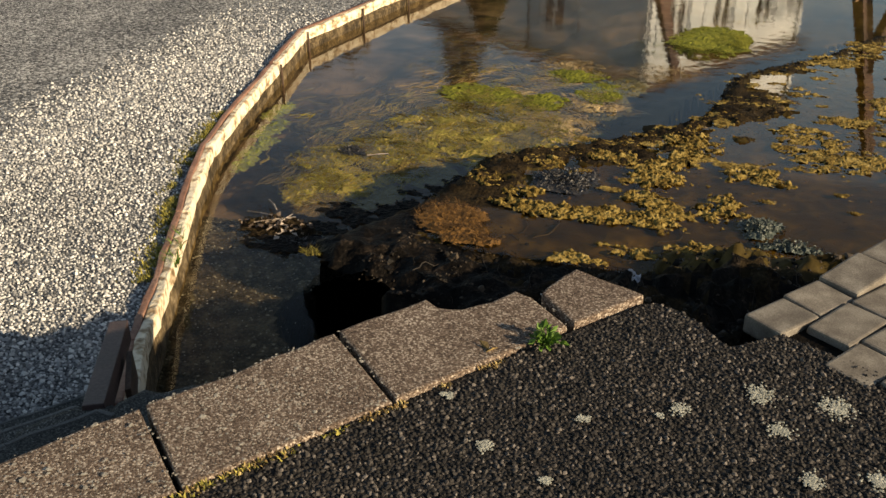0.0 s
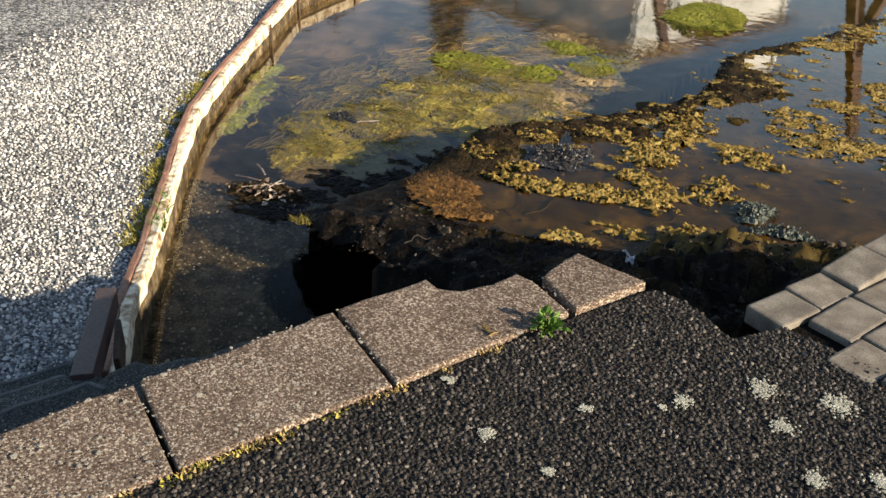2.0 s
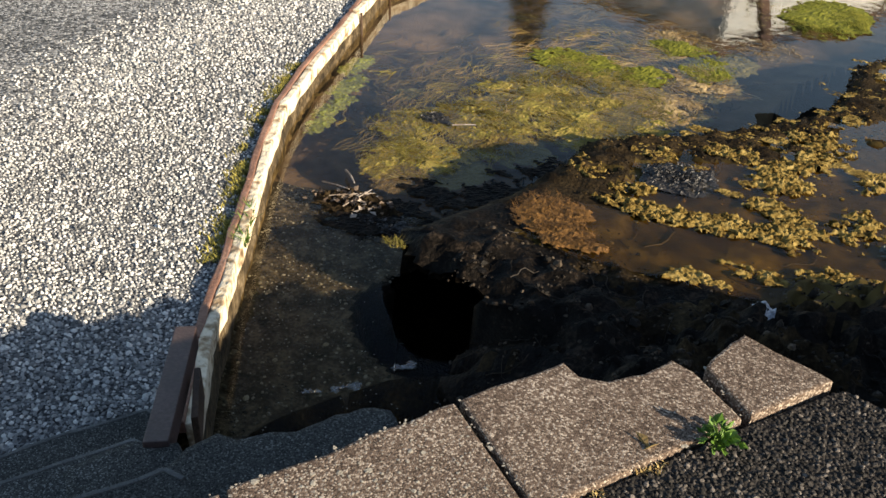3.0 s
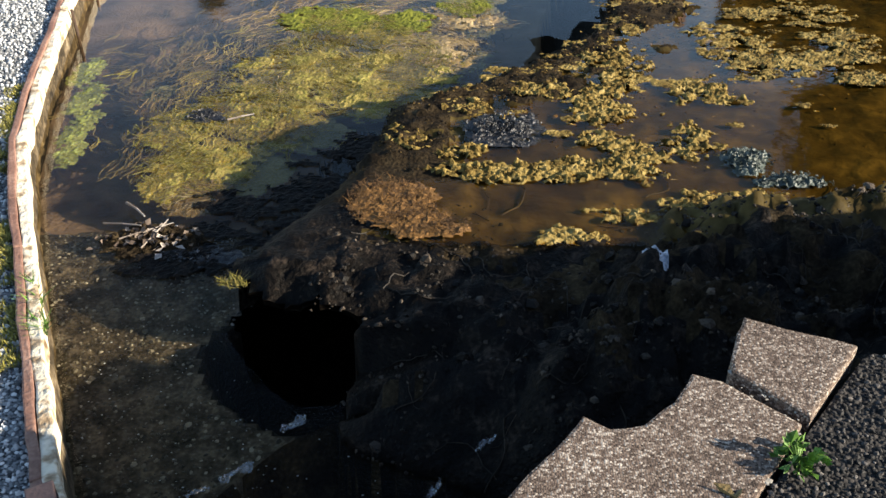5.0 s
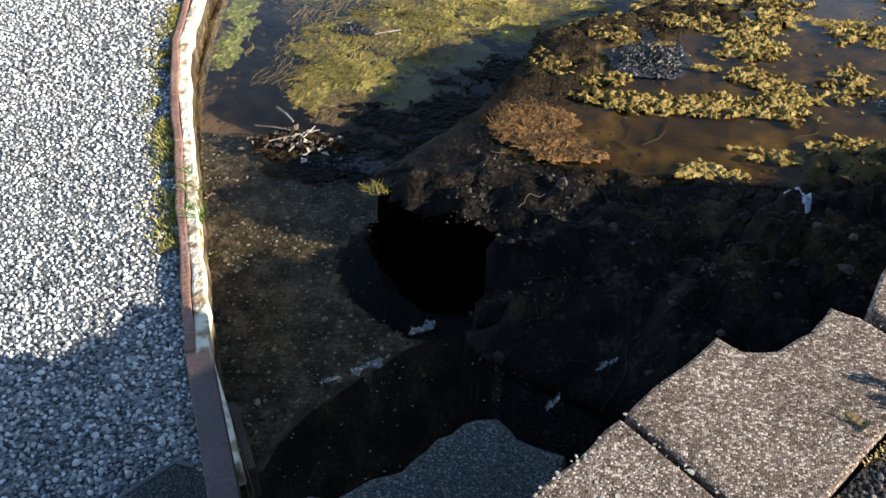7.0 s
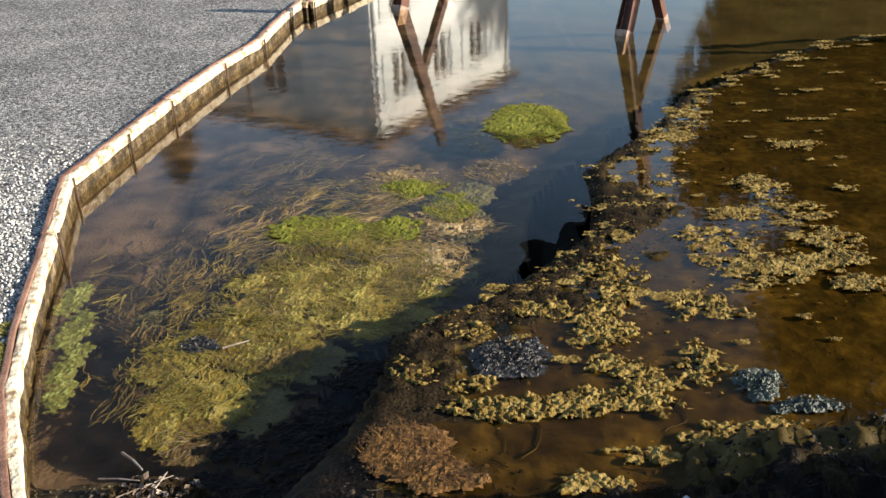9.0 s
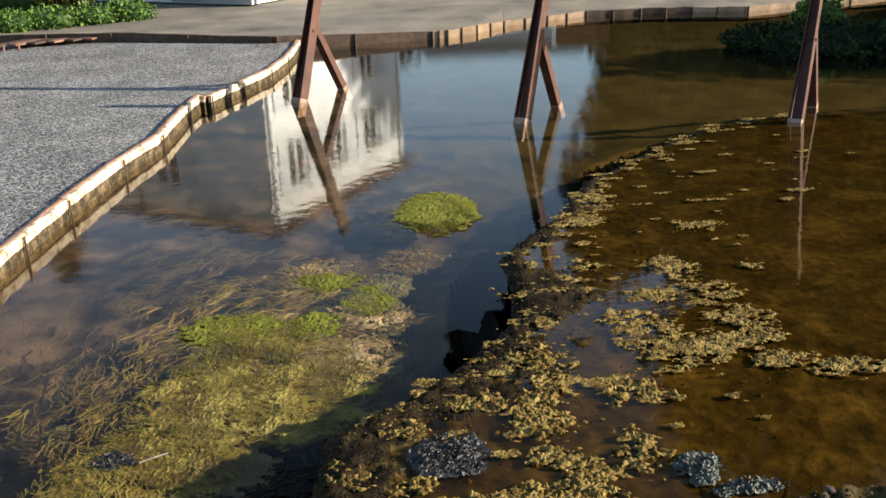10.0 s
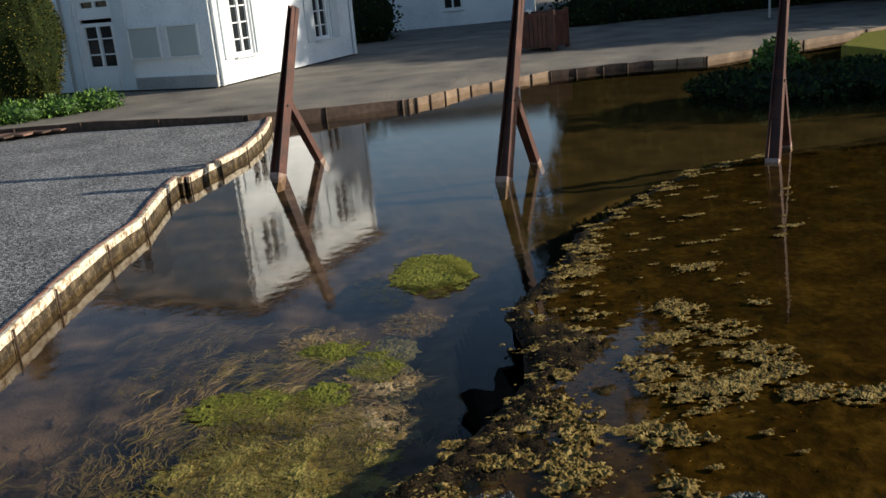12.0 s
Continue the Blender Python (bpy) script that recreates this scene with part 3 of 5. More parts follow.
def make_verge():
    """The road's edge, falling a little towards the pond."""
    n = len(FAR_EDGE)
    verts = [(x, y, z) for x, y, z in FAR_BANK] + [(x, y, 0.225) for x, y in VERGE]
    faces = [(i, i + 1, n + i + 1, n + i) for i in range(n - 1)]
    tagged(from_lists("road_verge", verts, faces, ROAD), "worn grey road edge sloping down to the pond", "road", kind="structure")


make_verge()


def make_gravel():
    """The gravel yard: fine near the kerb, coarse farther off."""
    xs = np.concatenate([np.arange(-60, -8, 4), np.arange(-8, -3.4, 0.5), np.arange(-3.4, 0.6, 0.09)])
    ys = np.concatenate([np.arange(-9, 1, 1.0), np.arange(1, 7, 0.12), np.arange(7, 23, 0.25)])
    area = [(-61, -10), (0.3, -10), (0.5, 2.3), (-0.12, 2.9)] + [(x - 0.0, y) for x, y in KERB[1:]] + [(x, y + 0.02) for x, y in FAR_EDGE[4:0:-1]] + [(-61, 30.1)]
    bm = bmesh.new()
    bm.faces.new([bm.verts.new((x, y, 0)) for x, y in area])
    for x in xs.tolist():
        bmesh.ops.bisect_plane(bm, geom=bm.verts[:] + bm.edges[:] + bm.faces[:], plane_co=(x, 0, 0), plane_no=(1, 0, 0)) if x > -3.45 or x < -8 else None
    for y in ys.tolist():
        bmesh.ops.bisect_plane(bm, geom=bm.verts[:] + bm.edges[:] + bm.faces[:], plane_co=(0, y, 0), plane_no=(0, 1, 0)) if y < 9 and y > 1 else None
    for v in bm.verts:
        v.co.z = gravel_level(v.co.x, v.co.y)
    bmesh.ops.triangulate(bm, faces=bm.faces)
    for f in bm.faces:
        f.normal_update()
        if f.normal.z < 0:
            f.normal_flip()
    data = bpy.data.meshes.new("gravel")
    bm.to_mesh(data)
    bm.free()
    yard = link_mesh("pavement", data, GRAVEL)
    data.materials.append(GRAVEL_BED)
    for f in data.polygons:
        c = f.center
        if f.area < 0.03 and (-2.3 < c.x and 2.0 < c.y < 7.4):
            f.material_index = 1
    tagged(yard, "grey gravel yard beside the pond kerb", "gravel", kind="structure")
    return area


GRAVEL_AREA = make_gravel()


def make_gravel_chips():
    rng = np.random.default_rng(5)
    places = []
    for pitch, x0, x1, y0, y1 in ((0.0172, -3.1, -0.05, 2.2, 5.2), (0.021, -3.4, -0.9, 5.2, 9.6)):
        for gx in np.arange(x0, x1, pitch).tolist():
            for gy in np.arange(y0, y1, pitch).tolist():
                x, y = gx + rng.uniform(-0.5, 0.5) * pitch, gy + rng.uniform(-0.5, 0.5) * pitch
                if rng.random() < 0.85 * min(1.0, max(0.0, (9.6 - y) / 2.4), max(0.0, (x + 3.4) / 0.8 if y > 5.2 else (x + 3.1) / 0.8)) and inside(x, y, GRAVEL_AREA):
                    places.append((x, y, gravel_level(x, y) + 0.001, float(pitch * rng.uniform(0.26, 0.62) * (1.4 if rng.random() < 0.12 else 1))))
    tagged(pebbles("gravel_chips", places, CHIPS, 6, flat=0.95), "loose angular grey and white stone chippings on the yard", "gravel", kind="stuff")


make_gravel_chips()


# ---- pond kerb ----
def make_kerb():
    kerb = thing("pond_edging", "low kerb of limed boards with a brown capping along the pond", "kerb", kind="structure")
    rng = random.Random(3)
    for (ax, ay), (bx, by) in zip(KERB, KERB[1:]):
        far = math.hypot(bx - ax, by - ay)
        nx, ny = (by - ay) / far, -(bx - ax) / far
        za, zb = gravel_level(ax, ay) + 0.012, gravel_level(bx, by) + 0.012
        lift = rng.uniform(-0.008, 0.008)
        a, b = Vector((ax + nx * 0.042, ay + ny * 0.042, za - 0.030 + lift)), Vector((bx + nx * 0.042, by + ny * 0.042, zb - 0.030 + lift))
        back = (nx, ny, 0)
        face = bar(a, b, 0.092, 0.046, 0.008, side=back)
        bmesh.ops.subdivide_edges(face, edges=[e for e in face.edges if e.calc_length() > 0.3], cuts=6, use_grid_fill=True)
        for v in face.verts:
            v.co += Vector(back) * 0.012 * noise.noise(v.co * 7) + Vector((0, 0, 0.012 * noise.noise(v.co * 5 + Vector((9, 0, 0)))))
        part("board", face, LIME, kerb)
        low = bar(a - Vector((0, 0, 0.132)), b - Vector((0, 0, 0.132)), 0.170, 0.038, 0.006, side=back)
        bmesh.ops.subdivide_edges(low, edges=[e for e in low.edges if e.calc_length() > 0.3], cuts=6, use_grid_fill=True)
        for v in low.verts:
            v.co += Vector(back) * 0.012 * noise.noise(v.co * 7)
        part("lower_board", low, STAIN, kerb, "dark wet stained lower board")
        cap = bar((ax, ay, za + lift), (bx, by, zb + lift), 0.046, 0.036, 0.008, side=back)
        bmesh.ops.subdivide_edges(cap, edges=[e for e in cap.edges if e.calc_length() > 0.3], cuts=5, use_grid_fill=True)
        for v in cap.verts:
            v.co += Vector(back) * 0.010 * noise.noise(v.co * 6) + Vector((0, 0, 0.008 * noise.noise(v.co * 8)))
        part("capping", cap, RUST, kerb, "flaking brown capping strip")
        if ay > 6.5:
            sx, sy = ax + nx * 0.085, ay + ny * 0.085
            part("stake", rod((sx, sy, -0.25), (sx, sy, za + 0.004), 0.011, 0.010, 6), DARKWOOD, kerb, "dark round stake")


make_kerb()


def make_far_kerb():
    kerb = thing("far_edging", "low retaining kerb of boards along the far bank", "kerb", kind="structure")
    for (ax, ay, az), (bx, by, bz) in zip(FAR_BANK[1:-1], FAR_BANK[2:-1]):
        far = math.hypot(bx - ax, by - ay)
        nx, ny = (by - ay) / far, -(bx - ax) / far
        face = bar((ax + nx * 0.02, ay + ny * 0.02, az - 0.14), (bx + nx * 0.02, by + ny * 0.02, bz - 0.14), 0.30, 0.07, 0.01, side=(nx, ny, 0))
        bmesh.ops.subdivide_edges(face, edges=[e for e in face.edges if e.calc_length() > 0.5], cuts=6, use_grid_fill=True)
        for v in face.verts:
            v.co += Vector((nx, ny, 0)) * 0.02 * noise.noise(v.co * 3) + Vector((0, 0, 0.02 * noise.noise(v.co * 4 + Vector((5, 0, 0)))))
        # Sunlit stretches get the tan, shaded ones dark wood: light put into colour.
        part("board", face, LIT_BOARD if 2.5 < ax < 6.2 or ax > 8.5 else DARKWOOD, kerb)
        for u in (0.02, 0.5):
            sx, sy = ax + (bx - ax) * u + nx * 0.07, ay + (by - ay) * u + ny * 0.07
            part("stake", rod((sx, sy, -0.3), (sx, sy, az + (bz - az) * u + 0.015), 0.024, 0.021, 6), DARKWOOD, kerb)


make_far_kerb()

# ---- terrace: coping slabs, steps, asphalt ----
BACK = [(0.10, 1.72), (0.552, 2.329), (0.876, 2.777), (1.359, 3.12)]
FRONT = [(0.38, 1.56), (0.808, 2.101), (1.145, 2.533), (1.489, 2.999)]
TOP = 1.0


def shrink(outline, by):
    cx, cy = sum(p[0] for p in outline) / len(outline), sum(p[1] for p in outline) / len(outline)
    out = []
    for x, y in outline:
        d = math.hypot(x - cx, y - cy)
        out.append((x - (x - cx) / d * by, y - (y - cy) / d * by))
    return out


def coping_slab(outline, label, lift=0.0, thick=0.075):
    data = prism(shrink(outline, 0.008), TOP - thick + lift, TOP + lift, 0.008)
    bmesh.ops.triangulate(data, faces=[f for f in data.faces if len(f.verts) > 4])
    ob = part("coping_slab", data, SLAB)
    return tagged(ob, label, "paving slab", "coping slabs along the terrace")


coping_slab([(-0.35, 1.12), (-0.06, 0.95), FRONT[0], BACK[0]], "weathered concrete coping slab along the terrace edge")
coping_slab([BACK[0]] + jag([BACK[0], BACK[1]], 0.05, 0.012)[1:] + [FRONT[1], FRONT[0]], "weathered concrete coping slab along the terrace edge", -0.004)
coping_slab(jag([BACK[1], BACK[2]], 0.04, 0.014) + [FRONT[2], FRONT[1]], "weathered concrete coping slab with pale specks", 0.0)
coping_slab(jag([BACK[2], (1.05, 3.02), (1.10, 2.985), (1.18, 2.995), (1.25, 3.06), (1.30, 3.145), BACK[3]], 0.03, 0.012) + [FRONT[3], FRONT[2]], "concrete coping slab with a bite broken from its edge", 0.003)
coping_slab(jag([(1.37, 3.135), (1.41, 3.27), (1.44, 3.325), (1.50, 3.30), (1.672, 3.222)], 0.03, 0.012) + [(1.50, 3.0)], "broken end piece of a concrete coping slab", 0.008)

retaining = tagged(part("wall_terrace", prism([(-0.9, 0.4), (0.13, 1.75), (0.56, 2.34), (0.88, 2.76), (1.05, 2.92), (1.36, 3.06), (1.64, 3.19), (1.40, 2.85), (0.80, 2.05), (-0.5, 0.2)], -0.6, TOP - 0.078), STEP), "dark concrete wall below the coping slabs", "wall", kind="structure")

LONG, DOWN = Vector((0.598, 0.801)), Vector((-0.801, 0.598))


def at(s, u):
    p = LONG * s + DOWN * u
    return (p.x, p.y)


def make_steps():
    stairs = thing("steps", "worn dark concrete steps going down to the gravel yard", "steps", (-0.2, 2.4, 0), kind="structure")
    for s0, s1, u0, u1, z in ((-1.2, 2.20, 0.90, 1.24, 0.83), (-1.2, 2.19, 1.20, 1.61, 0.61), (-1.2, 2.29, 1.57, 1.955, 0.40)):
        edge = jag([at(s1 - 0.03, u1 - 0.05), at(s1 - 0.06, u1), at(s0, u1)], 0.06, 0.012)
        bm = prism(edge + [at(s0, u0), at(s1, u0)], z - 0.24 - 0.3, z, 0.015)
        tread = part("step", bm, STEP, stairs)
        # A thin paler strip along the tread's front edge.
        lip = bmesh.new()
        for (ax, ay), (bx, by) in zip(edge, edge[1:]):
            bar((ax + 0.004, ay - 0.004, z - 0.004), (bx + 0.004, by - 0.004, z - 0.004), 0.013, 0.012, 0.003, bm=lip)
        part("pale_edge", lip, NOSING, tread, "pale strip along the front edge")
    ledge = jag([(0.20, 2.36), (0.21, 2.62), (0.25, 2.7), (0.31, 2.7), (0.37, 2.76), (0.43, 2.79), (0.49, 2.89), (0.57, 2.96), (0.62, 2.97), (0.67, 2.92), (0.78, 2.89), (0.78, 2.66), (0.52, 2.30)], 0.035, 0.014)
    bm = prism(ledge, 0.1, 0.72, 0.02)
    part("broken_ledge", bm, STEP, stairs, "broken lump of a concrete step")
    lump = jag([(-0.10, 2.50), (0.0, 2.665), (0.065, 2.675), (0.11, 2.71), (0.17, 2.67), (0.24, 2.58), (0.22, 2.4), (0.0, 2.4)], 0.035, 0.014)
    part("broken_ledge", prism(lump, 0.1, 0.625, 0.03), STEP, stairs)


make_steps()

ASPHALT_AREA = [(-1.9, -1.2), (-0.06, 0.95), (0.38, 1.555), (0.80, 2.095), (1.14, 2.525), (1.49, 2.985), (1.67, 3.20)] + jag([(1.70, 3.22), (1.78, 3.19), (1.86, 3.11), (1.92, 3.05), (2.0, 3.11), (2.05, 3.16)], 0.025, 0.02) + [(2.31, 3.03), (2.48, 2.9), (4, 1.8), (12, 1.0), (12, -8), (-1.9, -8)]
terrace = prism(ASPHALT_AREA, -0.6, TOP - 0.012, 0.0)
bmesh.ops.triangulate(terrace, faces=[f for f in terrace.faces if len(f.verts) > 4])
tagged(part("floor_terrace", terrace, ASPHALT), "old black asphalt terrace with pale lichen spots", "asphalt", kind="structure")


def make_asphalt_chips():
    rng = np.random.default_rng(8)
    places = []
    pitch = 0.0125
    for gx in np.arange(0.3, 2.7, pitch).tolist():
        for gy in np.arange(1.2, 3.25, pitch).tolist():
            x, y = gx + rng.uniform(-0.5, 0.5) * pitch, gy + rng.uniform(-0.5, 0.5) * pitch
            if inside(x, y, ASPHALT_AREA):
                places.append((x, y, TOP - 0.0115, float(pitch * rng.uniform(0.26, 0.66))))
    tagged(pebbles("asphalt_chips", places, ASPHALT_CHIPS, 9, flat=0.75), "coarse dark stone grains standing out of the old asphalt", "asphalt", kind="stuff")


make_asphalt_chips()

PAVED = [(1.95, 3.23), (2.31, 3.72), (2.56, 3.88), (2.94, 4.26), (3.45, 4.32), (4.2, 4.5), (8, 5.0), (12, 5.2), (12, 1.05), (4, 1.82), (2.48, 2.92), (2.07, 3.18)]
tagged(part("floor_paved", prism(PAVED, -0.6, TOP - 0.028), SOIL), "earth bed below the loose pavers", "ground", kind="structure")


def make_pavers():
    bed = bpy.data.objects["floor_paved"]
    a, b = Vector((0.59, 0.807)), Vector((0.807, -0.59))
    start = Vector((1.95, 3.225))
    shapes = {}
    rng = random.Random(12)
    for row in range(13):
        along = -0.02 - 0.11 * row + (0.05 if row % 2 else 0)
        if row == 0:
            along = 0.0
        while along < 1.25:
            size = rng.choice((0.13, 0.165, 0.205))
            p = start + b * (0.137 * row + 0.068) + a * (along + size / 2)
            along += size + 0.007
            if not inside(p.x, p.y, PAVED) and not (row == 0 and along < 0.62):
                continue
            if size not in shapes:
                bm = box(Matrix.Identity(4), (size, 0.13, 0.06), 0.008)
                shapes[size] = bpy.data.meshes.new("paver")
                bm.to_mesh(shapes[size])
                bm.free()
                shapes[size].materials.append(PAVER)
            ob = new("paver", shapes[size])
            loose = row == 0 and along > 0.2
            ob.matrix_world = Matrix.Translation((p.x, p.y, TOP - 0.034 + rng.uniform(-0.005, 0.006) + (0.02 if loose and along > 0.45 else 0))) @ Euler((rng.gauss(0, 0.02), rng.gauss(0, 0.03) - (0.09 if loose and along > 0.45 else 0), math.atan2(a.y, a.x) + rng.gauss(0, 0.02))).to_matrix().to_4x4()
            ob.parent = bed


# ---- posts of the sign frame in the pond ----
def make_post(foot):
    f = Vector(foot)
    post = thing("sign_post", "leaning red-brown painted post with a brace, standing in the pond", "post", foot, "posts standing in the pond")
    joint, top, heel = f + Vector((0.28, 0.34, 0.95)), f + Vector((0.56, 0.70, 2.28)), f + Vector((0.66, 0.78, 0))
    low = f + Vector((-0.06, -0.075, -0.25))
    axis = (top - low).normalized()
    side = Vector((0.76, -0.65, 0))
    wide = axis.cross(side).normalized()
    foot_top = low + axis * 0.315
    shaft = bmesh.new()
    for k in (-1, 1):
        bar(foot_top + side * 0.075 * k, top + side * 0.03 * k, 0.016, 0.17, 0.002, side=tuple(wide), bm=shaft)
    bar(foot_top, top, 0.10, 0.016, 0.002, side=tuple(wide), bm=shaft)
    part("shaft", shaft, OXIDE, post)
    part("shaft_foot", bar(low, foot_top, 0.165, 0.175, 0.006, side=tuple(wide)), FADED, post, "bleached foot of the post")
    down = (heel - joint).normalized()
    b_foot = heel - down * 0.05
    brace = bar(joint + Vector((0, 0, 0.05)), b_foot, 0.10, 0.12, 0.004, side=tuple(side))
    part("brace", brace, OXIDE, post)
    part("brace_foot", bar(b_foot, heel + down * 0.2, 0.104, 0.124, 0.004, side=tuple(side)), FADED, post, "bleached foot of the brace")
    c = joint - Vector((0.05, 0.06, 0)) - side * 0.0
    part("bolt", rod(c - side * 0.075, c + side * 0.075, 0.018, 0.018, 6), GRAPHITE, post)
    return post


for foot in ((0.30, 15.12, 0), (3.07, 13.05, 0), (6.22, 12.12, 0)):
    make_post(foot)

# ---- the white house ----
CORNER, RIGHT, LEFT = Vector((-0.83, 26.42, 0.27)), Vector((0.559, 0.829, 0)), Vector((-0.829, 0.559, 0))


def wall_with_openings(name, origin, along, length, height, openings, material, parent, thick=0.3):
    """A thick wall with holes; openings: from, to, sill, head, along the wall. Its outer face stands on the line given."""
    cuts = sorted({0, length, *[v for o in openings for v in o[:2]]})
    ups = sorted({0, height, *[v for o in openings for v in o[2:]]})
    out = Vector((along.y, -along.x, 0))
    if out.y > 0:
        out = -out
    bm = bmesh.new()
    for a, b in zip(cuts, cuts[1:]):
        for c, d in zip(ups, ups[1:]):
            mid = ((a + b) / 2, (c + d) / 2)
            if any(o[0] < mid[0] < o[1] and o[2] < mid[1] < o[3] for o in openings):
                continue
            m = Matrix((along, -out, Vector((0, 0, 1)))).transposed().to_4x4()
            m.translation = origin + along * mid[0] + Vector((0, 0, mid[1])) - out * thick / 2
            box(m, (b - a, thick, d - c), 0, bm)
    bmesh.ops.remove_doubles(bm, verts=bm.verts, dist=1e-4)
    return part(name, bm, material, parent), out


def window_in(parent, origin, along, out, a, b, sill, head, rows, cols=2, kind="window"):
    def m(u, v, deep):
        mm = Matrix((along, -out, Vector((0, 0, 1)))).transposed().to_4x4()
        mm.translation = origin + along * u + Vector((0, 0, v)) + out * deep
        return mm

    win = part(kind, box(m((a + b) / 2, (sill + head) / 2, -0.14), (b - a, 0.02, head - sill)), GLASS, parent, "dark glazed casement")
    frame = bmesh.new()
    for u in (a + 0.045, b - 0.045):
        box(m(u, (sill + head) / 2, -0.10), (0.09, 0.08, head - sill), 0.006, frame)
    for v in (sill + 0.05, head - 0.05):
        box(m((a + b) / 2, v, -0.10), (b - a - 0.18, 0.08, 0.10), 0.006, frame)
    for i in range(1, cols):
        box(m(a + (b - a) * i / cols, (sill + head) / 2, -0.095), (0.085, 0.07, head - sill - 0.2), 0.006, frame)
    for i in range(1, rows):
        box(m((a + b) / 2, sill + (head - sill) * i / rows, -0.11), (b - a - 0.2, 0.05, 0.035), 0.004, frame)
    part("window_frame", frame, WHITE, win, "white painted frame with glazing bars")
    if kind == "window":
        part("window_sill", box(m((a + b) / 2, sill - 0.03, 0.02), (b - a + 0.12, 0.14, 0.06), 0.008), WHITE, win)
    return win, m


def make_house():
    house = thing("house", "white limewashed two-storey house with tall dark windows and a tiled roof", "house", tuple(CORNER))
    high = 5.6
    right_open = [(0.92, 1.82, 0.65, 2.35), (5.1, 6.05, 0.65, 2.35), (0.92, 1.82, 3.3, 4.7), (3.0, 3.9, 3.3, 4.7), (5.1, 6.05, 3.3, 4.7)]
    left_open = [(3.05, 4.35, 0.0, 2.5), (8.0, 9.35, 0.1, 2.4), (11.2, 12.4, 0.5, 2.4), (14.2, 15.2, 0.1, 2.4), (3.2, 4.2, 3.3, 4.7), (8.2, 9.2, 3.3, 4.7), (11.3, 12.3, 3.3, 4.7)]
    _, out_r = wall_with_openings("wall", CORNER, RIGHT, 7.5, high, right_open, WALL, house)
    _, out_l = wall_with_openings("wall", CORNER + LEFT * 0.0 + RIGHT * 0.0, LEFT, 18.0, high, left_open, WALL, house)
    for o in right_open:
        _, m = window_in(house, CORNER, RIGHT, out_r, *o, 4)
        for u in (o[0] - 0.28, o[1] + 0.28):
            part("shutter", box(m(u, (o[2] + o[3]) / 2, 0.03), (0.46, 0.04, o[3] - o[2] + 0.05), 0.006), SHUTTER, house, "pale louvred shutter folded open")
    for o in left_open[:1]:
        door, m = window_in(house, CORNER, LEFT, out_l, o[0] + 0.1, o[1] - 0.1, 0.55, 1.80, 3, 2, "door_glass")
        leaf = bmesh.new()
        box(m((o[0] + o[1]) / 2, 0.27, -0.09), (o[1] - o[0], 0.09, 0.55), 0.006, leaf)
        box(m((o[0] + o[1]) / 2, 2.0, -0.09), (o[1] - o[0], 0.09, 0.2), 0.006, leaf)
        box(m(o[0] + 0.05, 1.25, -0.085), (0.1, 0.1, 2.5), 0.006, leaf)
        box(m(o[1] - 0.05, 1.25, -0.085), (0.1, 0.1, 2.5), 0.006, leaf)
        box(m((o[0] + o[1]) / 2, 0.28, -0.03), (0.9, 0.02, 0.34), 0.004, leaf)
        part("door", leaf, WHITE, house, "white panelled glazed double door")
        window_in(house, CORNER, LEFT, out_l, o[0] + 0.1, o[1] - 0.1, 2.1, 2.45, 1, 2, "transom")
        part("shutter", box(m(o[0] - 0.22, 1.22, 0.03), (0.42, 0.05, 2.44), 0.008), SHUTTER, house, "tall pale shutter folded open")
        part("shutter", box(m(o[1] + 0.6, 1.22, 0.03), (1.1, 0.05, 2.44), 0.008), SHUTTER, house)
    for o in left_open[1:]:
        _, m = window_in(house, CORNER, LEFT, out_l, *o, 4)
        for u in (o[0] - 0.35, o[1] + 0.35):
            part("shutter", box(m(u, (o[2] + o[3]) / 2, 0.03), (0.55, 0.05, o[3] - o[2]), 0.006), SHUTTER, house)
    mm = Matrix((LEFT, -out_l, Vector((0, 0, 1)))).transposed().to_4x4()

    def on_left(u, v, deep):
        k = mm.copy()
        k.translation = CORNER + LEFT * u + Vector((0, 0, v)) + out_l * deep
        return k

    for a, b in ((0.37, 1.37), (1.6, 2.62)):
        board = part("notice_board", box(on_left((a + b) / 2, 1.20, 0.03), (b - a - 0.08, 0.05, 0.74), 0.004), BOARD, house, "glazed notice board with a white frame")
        rim = bmesh.new()
        for v in (0.80, 1.60):
            box(on_left((a + b) / 2, v, 0.045), (b - a, 0.08, 0.05), 0.004, rim)
        for u in (a + 0.02, b - 0.02):
            box(on_left(u, 1.2, 0.045), (0.05, 0.08, 0.85), 0.004, rim)
        part("board_frame", rim, WHITE, board)
    part("plinth", box(on_left(1.3, 0.15, 0.02), (2.6, 0.06, 0.32), 0.006), PLINTH, house, "grey rendered plinth")
    part("plinth", box(on_left(10.5, 0.15, 0.02), (9, 0.06, 0.32), 0.006), PLINTH, house)
    part("drainpipe", rod(CORNER + out_r * 0.06 + RIGHT * 0.12 + Vector((0, 0, 0)), CORNER + out_r * 0.06 + RIGHT * 0.12 + Vector((0, 0, high)), 0.045), WHITE, house)
    part("drainpipe", rod(CORNER + out_l * 0.07 + LEFT * 4.75, CORNER + out_l * 0.07 + LEFT * 4.75 + Vector((0, 0, high)), 0.045), PLINTH, house)
    part("drainpipe", rod(CORNER + out_r * 0.06 + RIGHT * 7.4, CORNER + out_r * 0.06 + RIGHT * 7.4 + Vector((0, 0, high)), 0.045), WHITE, house)
